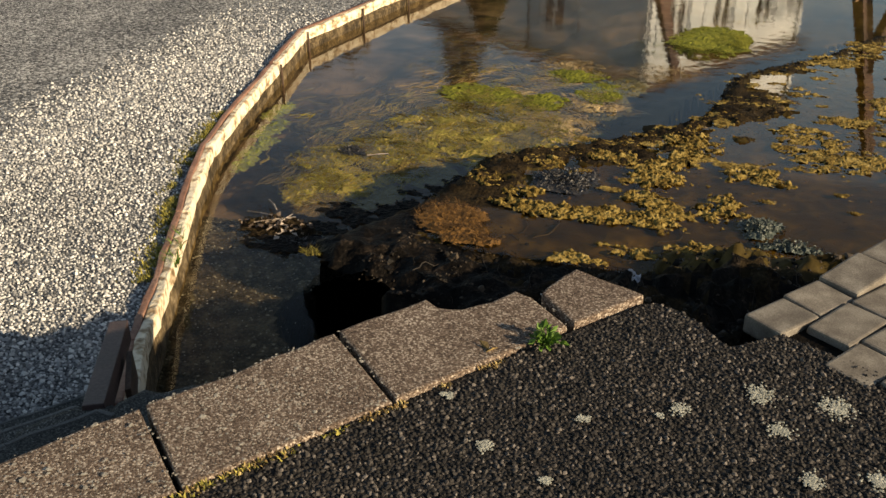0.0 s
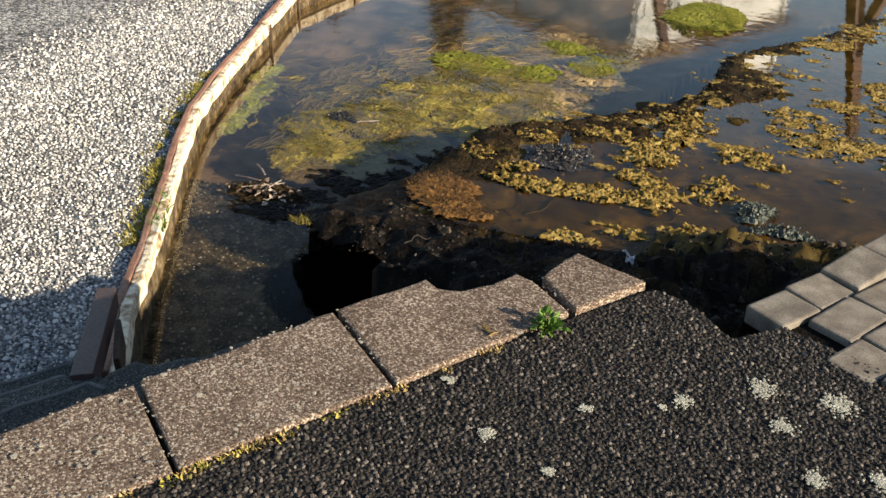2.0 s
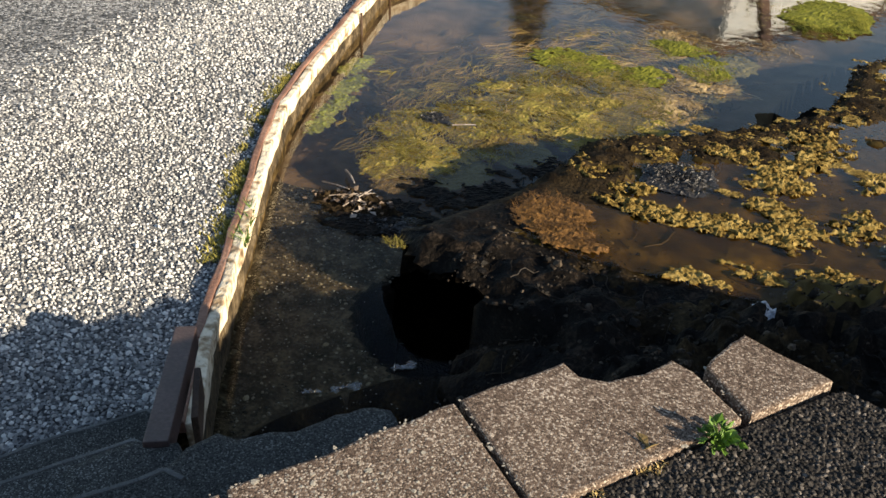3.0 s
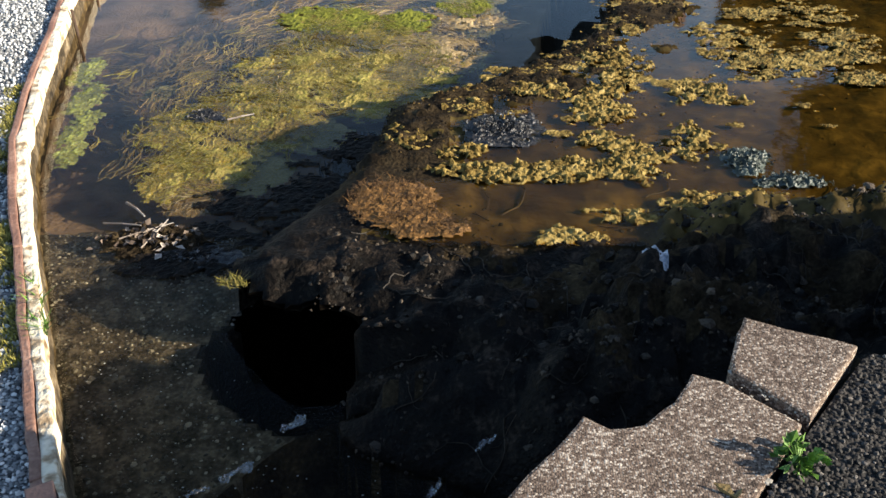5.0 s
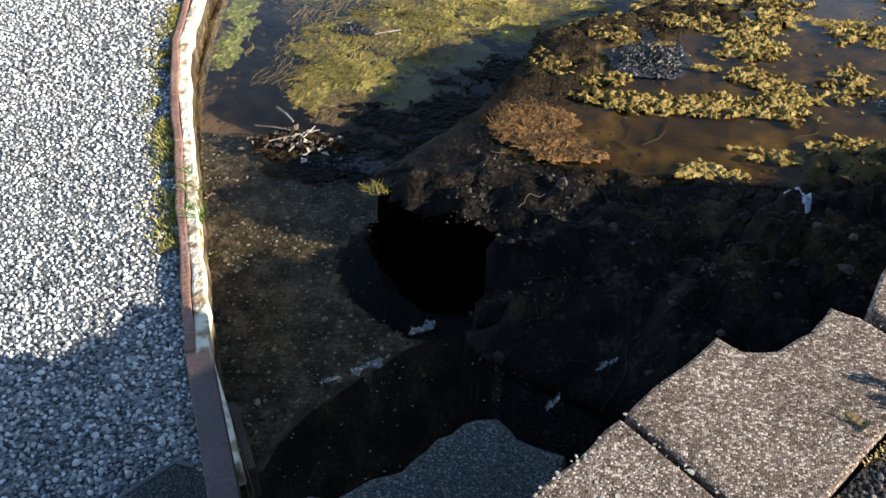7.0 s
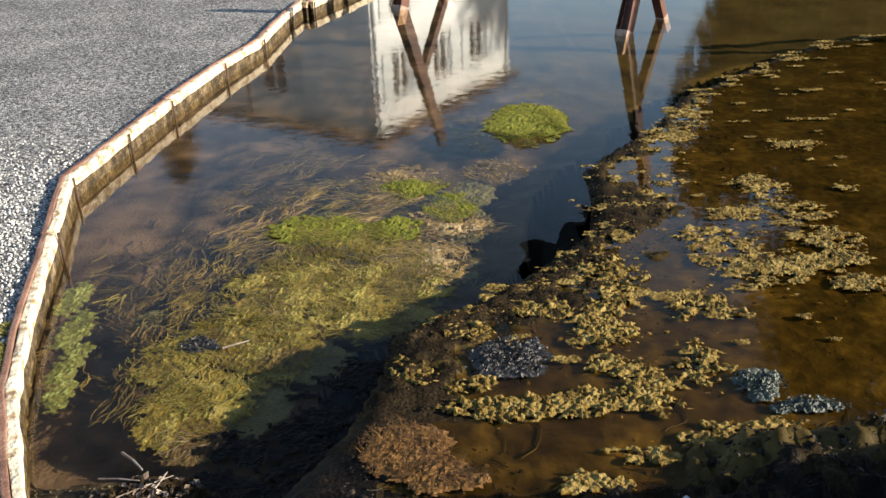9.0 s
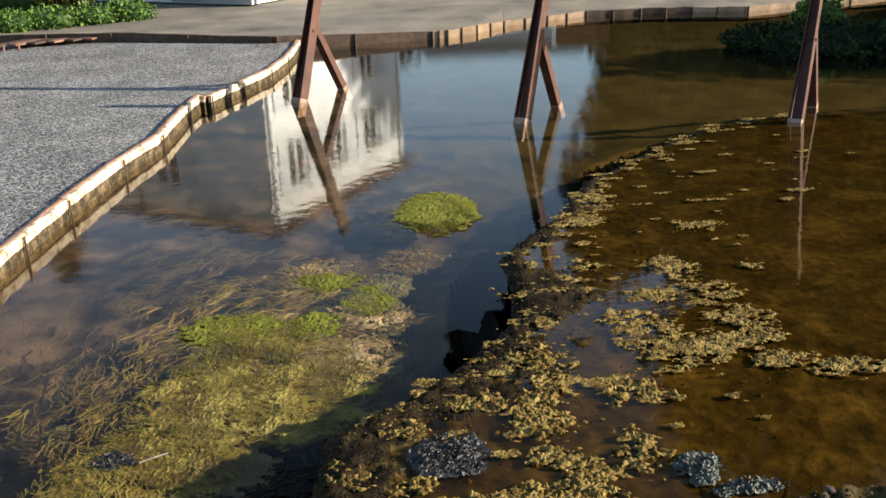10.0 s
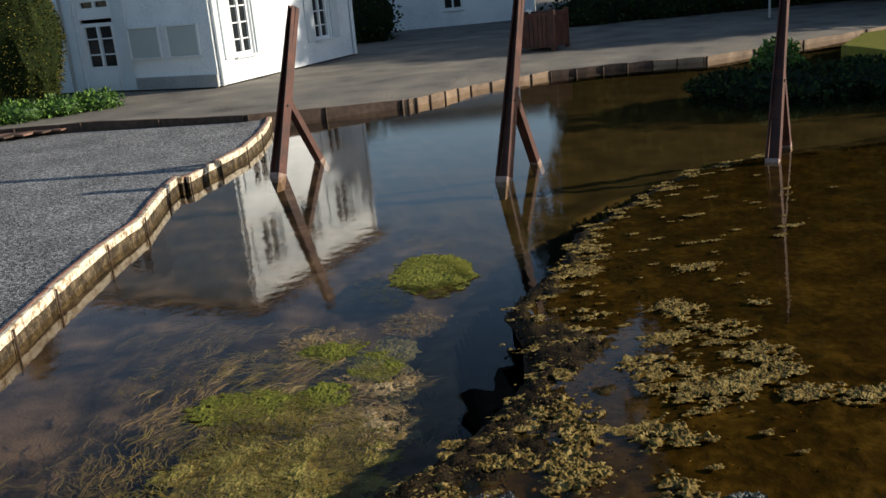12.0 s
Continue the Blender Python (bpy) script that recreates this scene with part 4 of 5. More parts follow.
    # back walls close the block
    p = [CORNER - out_r * 0 + RIGHT * 7.5, CORNER + RIGHT * 7.5 + LEFT * 18, CORNER + LEFT * 18]
    back = bmesh.new()
    bar(p[0] + Vector((0, 0, high / 2)), p[1] + Vector((0, 0, high / 2)), high, 0.3, 0, side=tuple(RIGHT), bm=back)
    bar(p[1] + Vector((0, 0, high / 2)), p[2] + Vector((0, 0, high / 2)), high, 0.3, 0, side=tuple(LEFT), bm=back)
    part("back_wall", back, WALL, house)
    roof = bmesh.new()
    e = 0.45
    base = [CORNER - LEFT * e - RIGHT * e, CORNER - LEFT * e + RIGHT * (7.5 + e), CORNER + LEFT * (18 + e) + RIGHT * (7.5 + e), CORNER + LEFT * (18 + e) - RIGHT * e]
    ridge = [CORNER + LEFT * 3.5 + RIGHT * 3.75, CORNER + LEFT * 14.5 + RIGHT * 3.75]
    vs = [roof.verts.new(v + Vector((0, 0, high))) for v in base] + [roof.verts.new(v + Vector((0, 0, high + 0.85))) for v in ridge]
    for f in ((0, 1, 4), (1, 2, 5, 4), (2, 3, 5), (3, 0, 4, 5), (3, 2, 1, 0)):
        roof.faces.new([vs[i] for i in f])
    part("roof", roof, TILES, house, "brown tiled hipped roof")


make_house()


def make_cottage():
    """The second white building, farther off."""
    far = thing("cottage", "white rendered building across the yard with a dark window", "house", (9, 44, 0.35))
    o, along = Vector((5.6, 43.6, 0.225)), Vector((1, -0.08, 0)).normalized()
    opens = [(3.0, 3.9, 0.7, 2.2)]
    _, out = wall_with_openings("wall", o, along, 7.0, 3.4, opens, WALL, far)
    window_in(far, o, along, out, *opens[0], 3)
    side = bmesh.new()
    bar(o + along * 7.0 + Vector((0, 0, 1.7)), o + along * 7.0 + Vector((2.2, 7, 1.7)), 3.4, 0.3, 0, side=(1, 0, 0), bm=side)
    part("side_wall", side, WALL, far)
    part("side_wall", bar(o + Vector((0, 0, 1.7)), o + Vector((2.2, 7, 1.7)), 3.4, 0.3, 0, side=(1, 0, 0)), WALL, far)
    roof = bmesh.new()
    vs = [roof.verts.new(o + v) for v in (along * -0.4 + Vector((0, -0.4, 3.4)), along * 7.4 + Vector((0, -0.4, 3.4)), along * 7.4 + Vector((2.2, 7.4, 3.4)), along * -0.4 + Vector((2.2, 7.4, 3.4)), along * -0.4 + Vector((1.1, 3.5, 4.5)), along * 7.4 + Vector((1.1, 3.5, 4.5)))]
    for f in ((0, 1, 5, 4), (2, 3, 4, 5), (0, 4, 3), (1, 2, 5), (3, 2, 1, 0)):
        roof.faces.new([vs[i] for i in f])
    part("roof", roof, SLATE, far, "grey slate roof")


make_cottage()


def make_planter():
    box_at = Vector((8.15, 27.5, 0.225))
    t = thing("wooden_planter", "square dark red wooden tub on short feet at the roadside", "planter", tuple(box_at))
    turn = Matrix.Translation(box_at) @ Matrix.Rotation(radians(-38), 4, "Z")
    for k in range(4):
        r = turn @ Matrix.Rotation(radians(90 * k), 4, "Z")
        side = part("panel", box(r @ Matrix.Translation((0, -0.56, 0.55)), (1.04, 0.03, 0.9)), OXIDE, t)
        for i in range(8):
            part("slat", box(r @ Matrix.Translation((-0.455 + 0.13 * i, -0.585, 0.55)), (0.115, 0.025, 0.86), 0.004), OXIDE, side)
        part("corner_post", box(r @ Matrix.Translation((-0.56, -0.56, 0.55)), (0.12, 0.12, 1.12), 0.01), WHITE_STONE if k in (0, 3) else OXIDE, t)
        part("rail", box(r @ Matrix.Translation((0, -0.58, 1.0)), (1.1, 0.06, 0.08), 0.006), OXIDE, t)
    part("soil", box(turn @ Matrix.Translation((0, 0, 0.9)), (1.08, 1.08, 0.06)), SOIL, t)


make_planter()


def make_car():
    c = Vector((20.8, 55.0, 0.225))
    car = thing("car", "white parked car with dark windows far across the road", "car", tuple(c))
    m = Matrix.Translation(c) @ Matrix.Rotation(radians(10), 4, "Z")
    body = box(m @ Matrix.Translation((0, 0, 0.62)), (4.1, 1.7, 0.62), 0.16)
    part("body", body, CAR, car)
    cabin = bmesh.new()
    pts = [(-1.7, 0.9), (-1.4, 1.45), (0.5, 1.45), (1.2, 0.9)]
    rows = [[cabin.verts.new(m @ Vector((x, s * (0.8 - 0.12 * (z > 1)), z))) for x, z in pts] for s in (-1, 1)]
    cabin.faces.new(rows[0])
    cabin.faces.new(rows[1][::-1])
    for i in range(4):
        j = (i + 1) % 4
        cabin.faces.new((rows[0][i], rows[0][j], rows[1][j], rows[1][i]))
    part("window", cabin, GLASS, car, "dark car glass")
    part("car_roof", box(m @ Matrix.Translation((-0.45, 0, 1.47)), (1.9, 1.35, 0.05), 0.02), CAR, car)
    for x in (-1.25, 1.3):
        for y in (-0.8, 0.8):
            p = m @ Vector((x, y, 0.31))
            q = m @ Vector((x, y * 1.12, 0.31))
            wheel = part("wheel", rod(p, q, 0.31, 0.31, 20), GRAPHITE, car)
            part("rim", rod(p + (q - p) * 0.9, p + (q - p) * 1.05, 0.18, 0.17, 12), FADED, wheel)


make_car()


# ---- planting ----
def crown_points(centre, radii, count, seed, shape=None, clump=0.35):
    """Points on an uneven shell of foliage, each with its outward direction."""
    rng = np.random.default_rng(seed)
    out = []
    while len(out) < count:
        d = Vector(rng.normal(0, 1, 3).tolist()).normalized()
        if d.z < -0.75:
            continue
        lump = 1 + clump * 0.5 * noise.noise(d * 3.2 + Vector((seed, 0, 0))) + clump * 0.25 * noise.noise(d * 8)
        k = lump * (1 - 0.25 * rng.random() ** 2)
        p = Vector((d.x * radii[0] * k, d.y * radii[1] * k, d.z * radii[2] * k))
        if shape:
            s = shape(p.z / radii[2])
            p.x, p.y = p.x * s, p.y * s
        out.append((p + Vector(centre), d))
    return out


def core(centre, radii, seed, material, parent, shape=None, dense=0.80):
    bm = bmesh.new()
    bmesh.ops.create_icosphere(bm, subdivisions=4, radius=1)
    for v in bm.verts:
        d = v.co.normalized()
        k = dense + 0.14 * noise.noise(d * 3.2 + Vector((seed, 0, 0)))
        v.co = Vector((d.x * radii[0] * k, d.y * radii[1] * k, d.z * radii[2] * k))
        if shape:
            s = shape(v.co.z / radii[2])
            v.co.x, v.co.y = v.co.x * s, v.co.y * s
        v.co += Vector(centre)
    return part("inner_foliage", bm, material, parent)


def make_conifer(at_point, radius, height, seed):
    x, y = at_point
    tree = thing("conifer", "clipped dark green conifer, sunlit gold mixed into its leaf colour", "conifer", (x, y, 0.35), "clipped conifers by the house")
    part("trunk", rod((x, y, 0.3), (x, y, 0.35 + height * 0.6), 0.10, 0.04), BARK, tree)
    cz = 0.35 + height * 0.46
    shape = lambda z: 1.0 if z < -0.1 else max(0.2, 1 - 0.55 * (z + 0.1))  # noqa: E731
    core((x, y, cz), (radius, radius, height * 0.54), seed, YEW, tree, shape, 0.93)
    leaves("crown", crown_points((x, y, cz), (radius, radius, height * 0.54), 15000, seed, shape, 0.10), YEW, seed, tree, 0.065, 0.5, 0.4)


def make_spire(x, y, height, radius, seed):
    """A tall pointed conifer: trunk, whorls of drooping limbs, sprays of needles."""
    tree = thing("tall_conifer", "tall pointed brown-green conifer rising behind the house", "conifer", (x, y, 0.22))
    part("trunk", rod((x, y, 0.2), (x, y, height), 0.22, 0.03, 10), BARK, tree)
    rng = random.Random(seed)
    spots, limbs = [], bmesh.new()
    for i in range(170):
        h = height * (0.12 + 0.87 * i / 170)
        far = radius * (1.03 - h / height) * rng.uniform(0.75, 1.15) + 0.12
        a = i * 2.4
        d = Vector((math.cos(a), math.sin(a), -0.22))
        rod((x, y, h), Vector((x, y, h)) + d * far, 0.03, 0.008, 4, limbs)
        for _ in range(int(26 + 60 * far / radius)):
            u = rng.random() ** 0.6
            spots.append((Vector((x, y, h)) + d * far * u + Vector((rng.gauss(0, 0.16), rng.gauss(0, 0.16), rng.gauss(0, 0.1))), d))
    part("limbs", limbs, BARK, tree)
    leaves("crown", spots, YEW, seed, tree, 0.24, 0.6, 0.35)


make_spire(-10.4, 40.0, 12.2, 3.1, 27)
make_conifer((-5.15, 25.5), 0.98, 4.3, 21)
make_conifer((-9.6, 25.2), 1.0, 4.3, 22)


def make_mound(name, label, category, spots, material, leaf, count, seed, group=""):
    cx, cy, cz = spots[0][:3]
    bush = thing(name, label, category, (cx, cy, cz), group)
    for i, (x, y, z, rx, ry, rz) in enumerate(spots):
        core((x, y, z), (rx, ry, rz), seed + i, material, bush)
        leaves("crown", crown_points((x, y, z), (rx, ry, rz), int(count * rx * rz), seed + i, None, 0.5), material, seed + i, bush, leaf, 0.7, 0.6)


make_mound("ivy_bank", "low dark ivy bank overhanging the pond", "shrub", [(9.5, 17.3, 0.03, 1.4, 1.35, 0.38), (11.3, 16.9, 0.03, 1.8, 1.6, 0.38), (13.6, 16.5, 0.03, 2.2, 1.7, 0.36), (8.75, 18.0, 0.02, 0.7, 0.7, 0.3)], IVY, 0.10, 4200, 31)
make_mound("leafy_shrub", "bright green young shrub on the ivy bank", "shrub", [(9.95, 18.2, 0.48, 0.36, 0.34, 0.30), (9.7, 18.2, 0.42, 0.24, 0.26, 0.2)], FRESH, 0.13, 2600, 41)
make_mound("hedge", "long dark low hedge beside the far road", "hedge", [(16.0 + 3.2 * i, 35.2 - 0.3 * i, 0.6, 2.2, 0.9, 0.75) for i in range(-1, 6)], IVY, 0.14, 700, 51)
make_mound("dark_shrub", "dark shrub in the gap beside the white house", "shrub", [(4.6, 38.5, 1.1, 1.2, 1.2, 1.6), (4.0, 40.5, 1.6, 1.6, 1.6, 2.4)], IVY, 0.16, 500, 71)
for i, (x, y, r) in enumerate(((15.6, 38, 0.8), (18.5, 38.4, 0.6), (22, 38, 0.9))):
    make_mound("bright_shrub", "sunlit green shrub behind the low hedge", "shrub", [(x, y, 0.9, r, r, 0.75)], FRESH, 0.14, 900, 81 + i, "shrubs behind the hedge")


pole = thing("sign_pole", "thin grey metal pole standing beside the far road", "pole", (16.62, 29.9, 0.22))
part("pole", rod((16.62, 29.9, 0.2), (16.62, 29.9, 3.0), 0.04, 0.04, 10), PLINTH, pole)
part("foot_plate", box(pose(16.62, 29.9, 0.235), (0.2, 0.2, 0.02), 0.004), GRAPHITE, pole)
lawn = prism(jag([(13.1, 20.9), (15.05, 22.84), (16.6, 23.2), (16.2, 18.6), (12.98, 19.2)], 0.3, 0.08, True), -0.3, 0.24, 0.03)
tagged(part("ground_lawn", lawn, GRASS), "small mown lawn beside the far end of the pond", "lawn", kind="structure")


def make_tree(x, y, height, spread, seed, material, count=5000, leaf=0.35):
    tree = thing("tree", "broad dark green tree beyond the road or added out of view for shade", "tree", (x, y, 0.3), "trees round the place")
    rng = random.Random(seed)
    part("trunk", rod((x, y, 0), (x, y, height * 0.55), 0.28, 0.14, 10), BARK, tree)
    spots = []
    for i in range(10):
        a = i * 2.4 + rng.random()
        h = height * (0.16 + 0.078 * i + 0.06 * rng.random())
        p = Vector((x + math.cos(a) * spread * 0.55 * rng.random(), y + math.sin(a) * spread * 0.55 * rng.random(), h))
        part("limb", rod((x, y, height * (0.1 + 0.04 * i)), p, 0.12, 0.03, 6), BARK, tree)
        spots += crown_points(p, (spread * 0.5, spread * 0.5, height * 0.2), count // 10, seed + i, None, 0.7)
        core(p, (spread * 0.46, spread * 0.46, height * 0.18), seed + i, material, tree)
    leaves("crown", spots, material, seed, tree, leaf, 0.8, 0.7)


# Last two are out of view, added to dapple house and shade ivy bank.
for i, (x, y, h, s) in enumerate(((20.5, 39.5, 24, 6.5), (27, 39, 26, 7), (34, 37, 26, 7), (18.5, 50, 14, 4.5), (26, 50, 16, 7), (43, 37, 17, 7), (25, 32.5, 10, 6), (38, 48, 16, 7), (-22, 46, 12, 6), (33, 30, 12.5, 7), (39, 27, 14, 7), (46, 28, 18, 7), (27, 25.0, 7.5, 3.0), (23.5, 14.6, 5.6, 2.6))):
    make_tree(x, y, h, s, 100 + 9 * i, IVY if i % 2 else YEW, 9000 if i < 12 else 3000, 0.5 if i < 12 else 0.3)


def blades(name, spots, material, seed, parent=None, height=0.06, width=0.008, lean=0.6, flow=None, flat=0.0):
    """Many thin bent blades; spots: x, y, z. With flat near 1 they lie on the water along the flow."""
    rng = np.random.default_rng(seed)
    verts, faces = [], []
    for x, y, z in spots:
        a = rng.uniform(0, 2 * math.pi) if flow is None else flow(x, y) + rng.normal(0, 0.5)
        h = height * rng.uniform(0.5, 1.5)
        w = width * rng.uniform(0.6, 1.4)
        c, s = math.cos(a), math.sin(a)
        bend = rng.normal(0, 0.5)
        k = len(verts)
        for i, taper in enumerate((1, 0.8, 0.1)):
            u = i / 2
            run = h * u * (flat + (1 - flat) * lean * u)
            rise = h * u * (1 - flat) + rng.uniform(0, 0.006) * flat
            px, py = x + c * run - s * bend * h * u * u * 0.5, y + s * run + c * bend * h * u * u * 0.5
            verts += [(px - s * w * taper / 2, py + c * w * taper / 2, z + rise), (px + s * w * taper / 2, py - c * w * taper / 2, z + rise)]
        faces += [(k, k + 1, k + 3, k + 2), (k + 2, k + 3, k + 5, k + 4)]
    return from_lists(name, verts, faces, material, parent)


def spread(ellipses, density, seed, ragged=0.5, height=None):
    """Random places inside uneven ellipses (x, y, rx, ry), thicker in the middle."""
    rng = np.random.default_rng(seed)
    out = []
    for ex, ey, rx, ry in ellipses:
        for _ in range(int(density * rx * ry * 4)):
            u, v = rng.uniform(-1.25, 1.25, 2)
            x, y = ex + u * rx, ey + v * ry
            edge = u * u + v * v + ragged * noise.noise(Vector((x * 6, y * 6, seed))) + ragged * 0.6 * noise.noise(Vector((x * 17, y * 17, seed)))
            if edge < 0.9:
                out.append((float(x), float(y), height(x, y) if height else 0.0))
    return out


# ---- weed in the pond ----
def flow_way(x, y):
    """The current: it wheels round the middle of the mats, then draws towards the lip of the hole."""
    wheel = Vector((-(y - 7.1) - 0.25 * (x - 0.35), (x - 0.35) - 0.25 * (y - 7.1), 0)).normalized()
    lip = Vector((-0.3 - x, 4.9 - y, 0)).normalized()
    u = max(0.0, min(1.0, (6.4 - y) / 0.9))
    d = wheel * (1 - u) + lip * u
    return math.atan2(d.y, d.x) + 1.5 * noise.noise(Vector((x * 1.9, y * 1.9, 0.5))) + 1.3 * noise.noise(Vector((x * 5, y * 5, 3.5)))


MATS = []
WEED_MATS = [(0.10, 7.21, 0.59, 0.49), (-0.20, 6.80, 0.52, 0.47), (-0.48, 6.36, 0.36, 0.30), (0.50, 6.92, 0.30, 0.30), (0.30, 6.57, 0.35, 0.35), (-0.25, 6.2, 0.3, 0.35), (-0.55, 5.75, 0.3, 0.35), (0.0, 7.55, 0.45, 0.3), (-0.78, 6.15, 0.26, 0.3), (-0.62, 5.65, 0.24, 0.3)]
TAN_MATS = [(0.41, 8.53, 0.34, 0.36), (1.16, 8.68, 0.26, 0.25), (0.62, 7.25, 0.3, 0.35), (0.75, 7.75, 0.25, 0.3), (-0.5, 5.45, 0.18, 0.2)]
GREENS = [(-0.14, 7.72, 0.42, 0.26), (0.39, 7.66, 0.22, 0.22), (0.78, 8.02, 0.20, 0.30), (0.50, 8.42, 0.28, 0.2)]


def raft(name, ellipses, density, material, seed, label, height, width, flat, level=0.004, ragged=0.5):
    ob = blades(name, spread(ellipses, density, seed, ragged, lambda x, y: level + 0.02 * ruffle(float(x), float(y), 3.0, 4.0)), material, seed, None, height, width, 0.7, flow_way, flat)
    return tagged(ob, label, "pond weed", kind="stuff")


for mats, paint, number, words in ((WEED_MATS, OLIVE, 21, "olive mat of pond weed just under the water"), (TAN_MATS, TAN, 22, "bleached tan mat of weed"), (GREENS, GRASS, 23, "bright green moss on the weed mats")):
    MATS.append((mats, paint, number, words))

raft("pond_weed", WEED_MATS, 2200, OLIVE, 201, "olive strands of pond weed floating in mats", 0.06, 0.004, 0.94, 0.0)
raft("bleached_weed", TAN_MATS, 2200, TAN, 202, "bleached tan strands of weed at the mats' edges", 0.06, 0.004, 0.95, 0.0)
raft("green_weed", GREENS, 8000, GRASS, 203, "bright green grassy weed on the mats", 0.016, 0.003, 0.5, 0.0)
raft("grass_island", [(1.53, 9.80, 0.36, 0.62), (1.7, 9.9, 0.2, 0.3)], 16000, GRASS, 204, "yellow-green tuft of grass standing in the water", 0.03, 0.004, 0.5, 0.0, 0.3)
raft("sparse_weed", [(1.77, 10.84, 0.28, 0.37), (1.2, 9.6, 0.4, 0.5), (-0.6, 8.3, 0.5, 0.3), (0.1, 8.3, 0.4, 0.3), (-0.3, 7.9, 0.5, 0.3)], 700, OLIVE, 205, "thin scattered strands of pond weed", 0.05, 0.004, 0.9)


def trailing_weed(name, places, material, seed, label, thick=0.0035, top=0.002):
    """Bundles of long stems combed out by the current; places: x, y, spread, bundles."""
    rng = np.random.default_rng(seed)
    verts, faces = [], []
    for cx, cy, wide, deep, bundles in places:
        for _ in range(bundles):
            bx, by = cx + rng.normal(0, 0.5) * wide, cy + rng.normal(0, 0.5) * deep
            turn, level, steps = rng.normal(0, 0.35), top - 0.035 * rng.random(), int(rng.integers(5, 15))
            for _ in range(int(rng.integers(3, 9))):
                x, y = bx + rng.normal(0, 0.022), by + rng.normal(0, 0.022)
                if to_line(x, y, KERB) < 0.16 or inside(x, y, SHELF_AREA) or y < 5.45:
                    continue
                k, w0, own = len(verts), thick * rng.uniform(0.4, 1.5), rng.normal(0, 0.3)
                made = 0
                for i in range(steps):
                    if to_line(x, y, SCARP_NEAR) < 0.2:
                        break
                    a = flow_way(x, y) + turn + own + 1.4 * noise.noise(Vector((x * 11, y * 11, own * 9)))
                    w = w0 * (1.15 - i / steps)
                    z = level + 0.007 * noise.noise(Vector((x * 9, y * 9, own * 20)))
                    verts += [(x - math.sin(a) * w, y + math.cos(a) * w, z), (x + math.sin(a) * w, y - math.cos(a) * w, z + 0.002)]
                    x, y = x + math.cos(a) * 0.024, y + math.sin(a) * 0.024
                    made += 1
                faces += [(k + 2 * i, k + 2 * i + 1, k + 2 * i + 3, k + 2 * i + 2) for i in range(made - 1)]
    tagged(from_lists(name, verts, faces, material), label, "pond weed", kind="stuff")


trailing_weed("weed_stems", [(-0.45, 6.9, 0.55, 0.7, 75), (-0.45, 6.3, 0.5, 0.4, 45), (-0.2, 7.35, 0.6, 0.5, 45), (0.2, 6.9, 0.6, 0.6, 45), (0.4, 8.3, 0.5, 0.5, 30)], OLIVE, 77, "olive stems of weed combed out by the current", 0.003)
trailing_weed("brown_stems", [(-0.8, 6.7, 0.7, 0.9, 130), (-0.6, 7.4, 0.7, 0.7, 90), (0.0, 7.2, 0.9, 0.8, 90), (0.55, 7.5, 0.5, 0.6, 60), (-0.7, 6.1, 0.4, 0.4, 30), (-0.35, 9.1, 0.5, 0.8, 50)], BROWNWEED, 78, "brown stems of drowned weed below the surface", 0.004, -0.010)
trailing_weed("pale_stems", [(0.45, 7.6, 0.5, 0.7, 80), (0.2, 8.3, 0.7, 0.5, 45), (-0.5, 6.9, 0.7, 0.8, 40), (-0.1, 6.6, 0.6, 0.5, 35), (-0.55, 7.9, 0.4, 0.5, 18)], TAN, 79, "bleached straw-coloured stems of weed on the water", 0.0022, 0.002)

OCHRE_SPOTS = [(0.93, 5.18, 0.22, 0.12), (1.25, 5.19, 0.22, 0.12), (1.54, 5.25, 0.17, 0.14), (1.46, 5.45, 0.18, 0.12), (1.45, 5.81, 0.17, 0.23), (1.62, 6.40, 0.18, 0.33), (1.22, 6.00, 0.17, 0.12), (0.85, 5.81, 0.11, 0.11),
               (1.85, 5.46, 0.13, 0.20), (2.00, 5.98, 0.17, 0.10), (0.80, 5.36, 0.13, 0.09), (0.54, 5.48, 0.11, 0.12)]
PALE_SPOTS = [(2.52, 6.38, 0.36, 0.26), (2.30, 6.77, 0.23, 0.2), (2.88, 7.70, 0.2, 0.22), (2.93, 7.20, 0.21, 0.22), (2.97, 6.69, 0.16, 0.25), (2.9, 6.15, 0.22, 0.15), (2.60, 8.84, 0.17, 0.3), (1.89, 7.38, 0.24, 0.11), (3.42, 8.51, 0.24, 0.16),
              (2.89, 9.56, 0.19, 0.2), (3.44, 7.57, 0.10, 0.1), (2.25, 7.79, 0.15, 0.09), (2.57, 7.20, 0.17, 0.15), (2.75, 6.45, 0.3, 0.15), (3.2, 6.0, 0.25, 0.1)]
DARK_PATCHES = [(-0.12, 5.15, 0.32, 0.22), (0.05, 5.5, 0.22, 0.28), (-0.42, 4.86, 0.32, 0.12), (0.22, 5.85, 0.18, 0.2), (-0.3, 5.35, 0.2, 0.12)]
GREENISH_SPOTS = [(1.45, 4.84, 0.16, 0.06), (1.72, 4.91, 0.22, 0.05), (1.20, 4.69, 0.14, 0.06), (1.95, 5.0, 0.2, 0.04)]


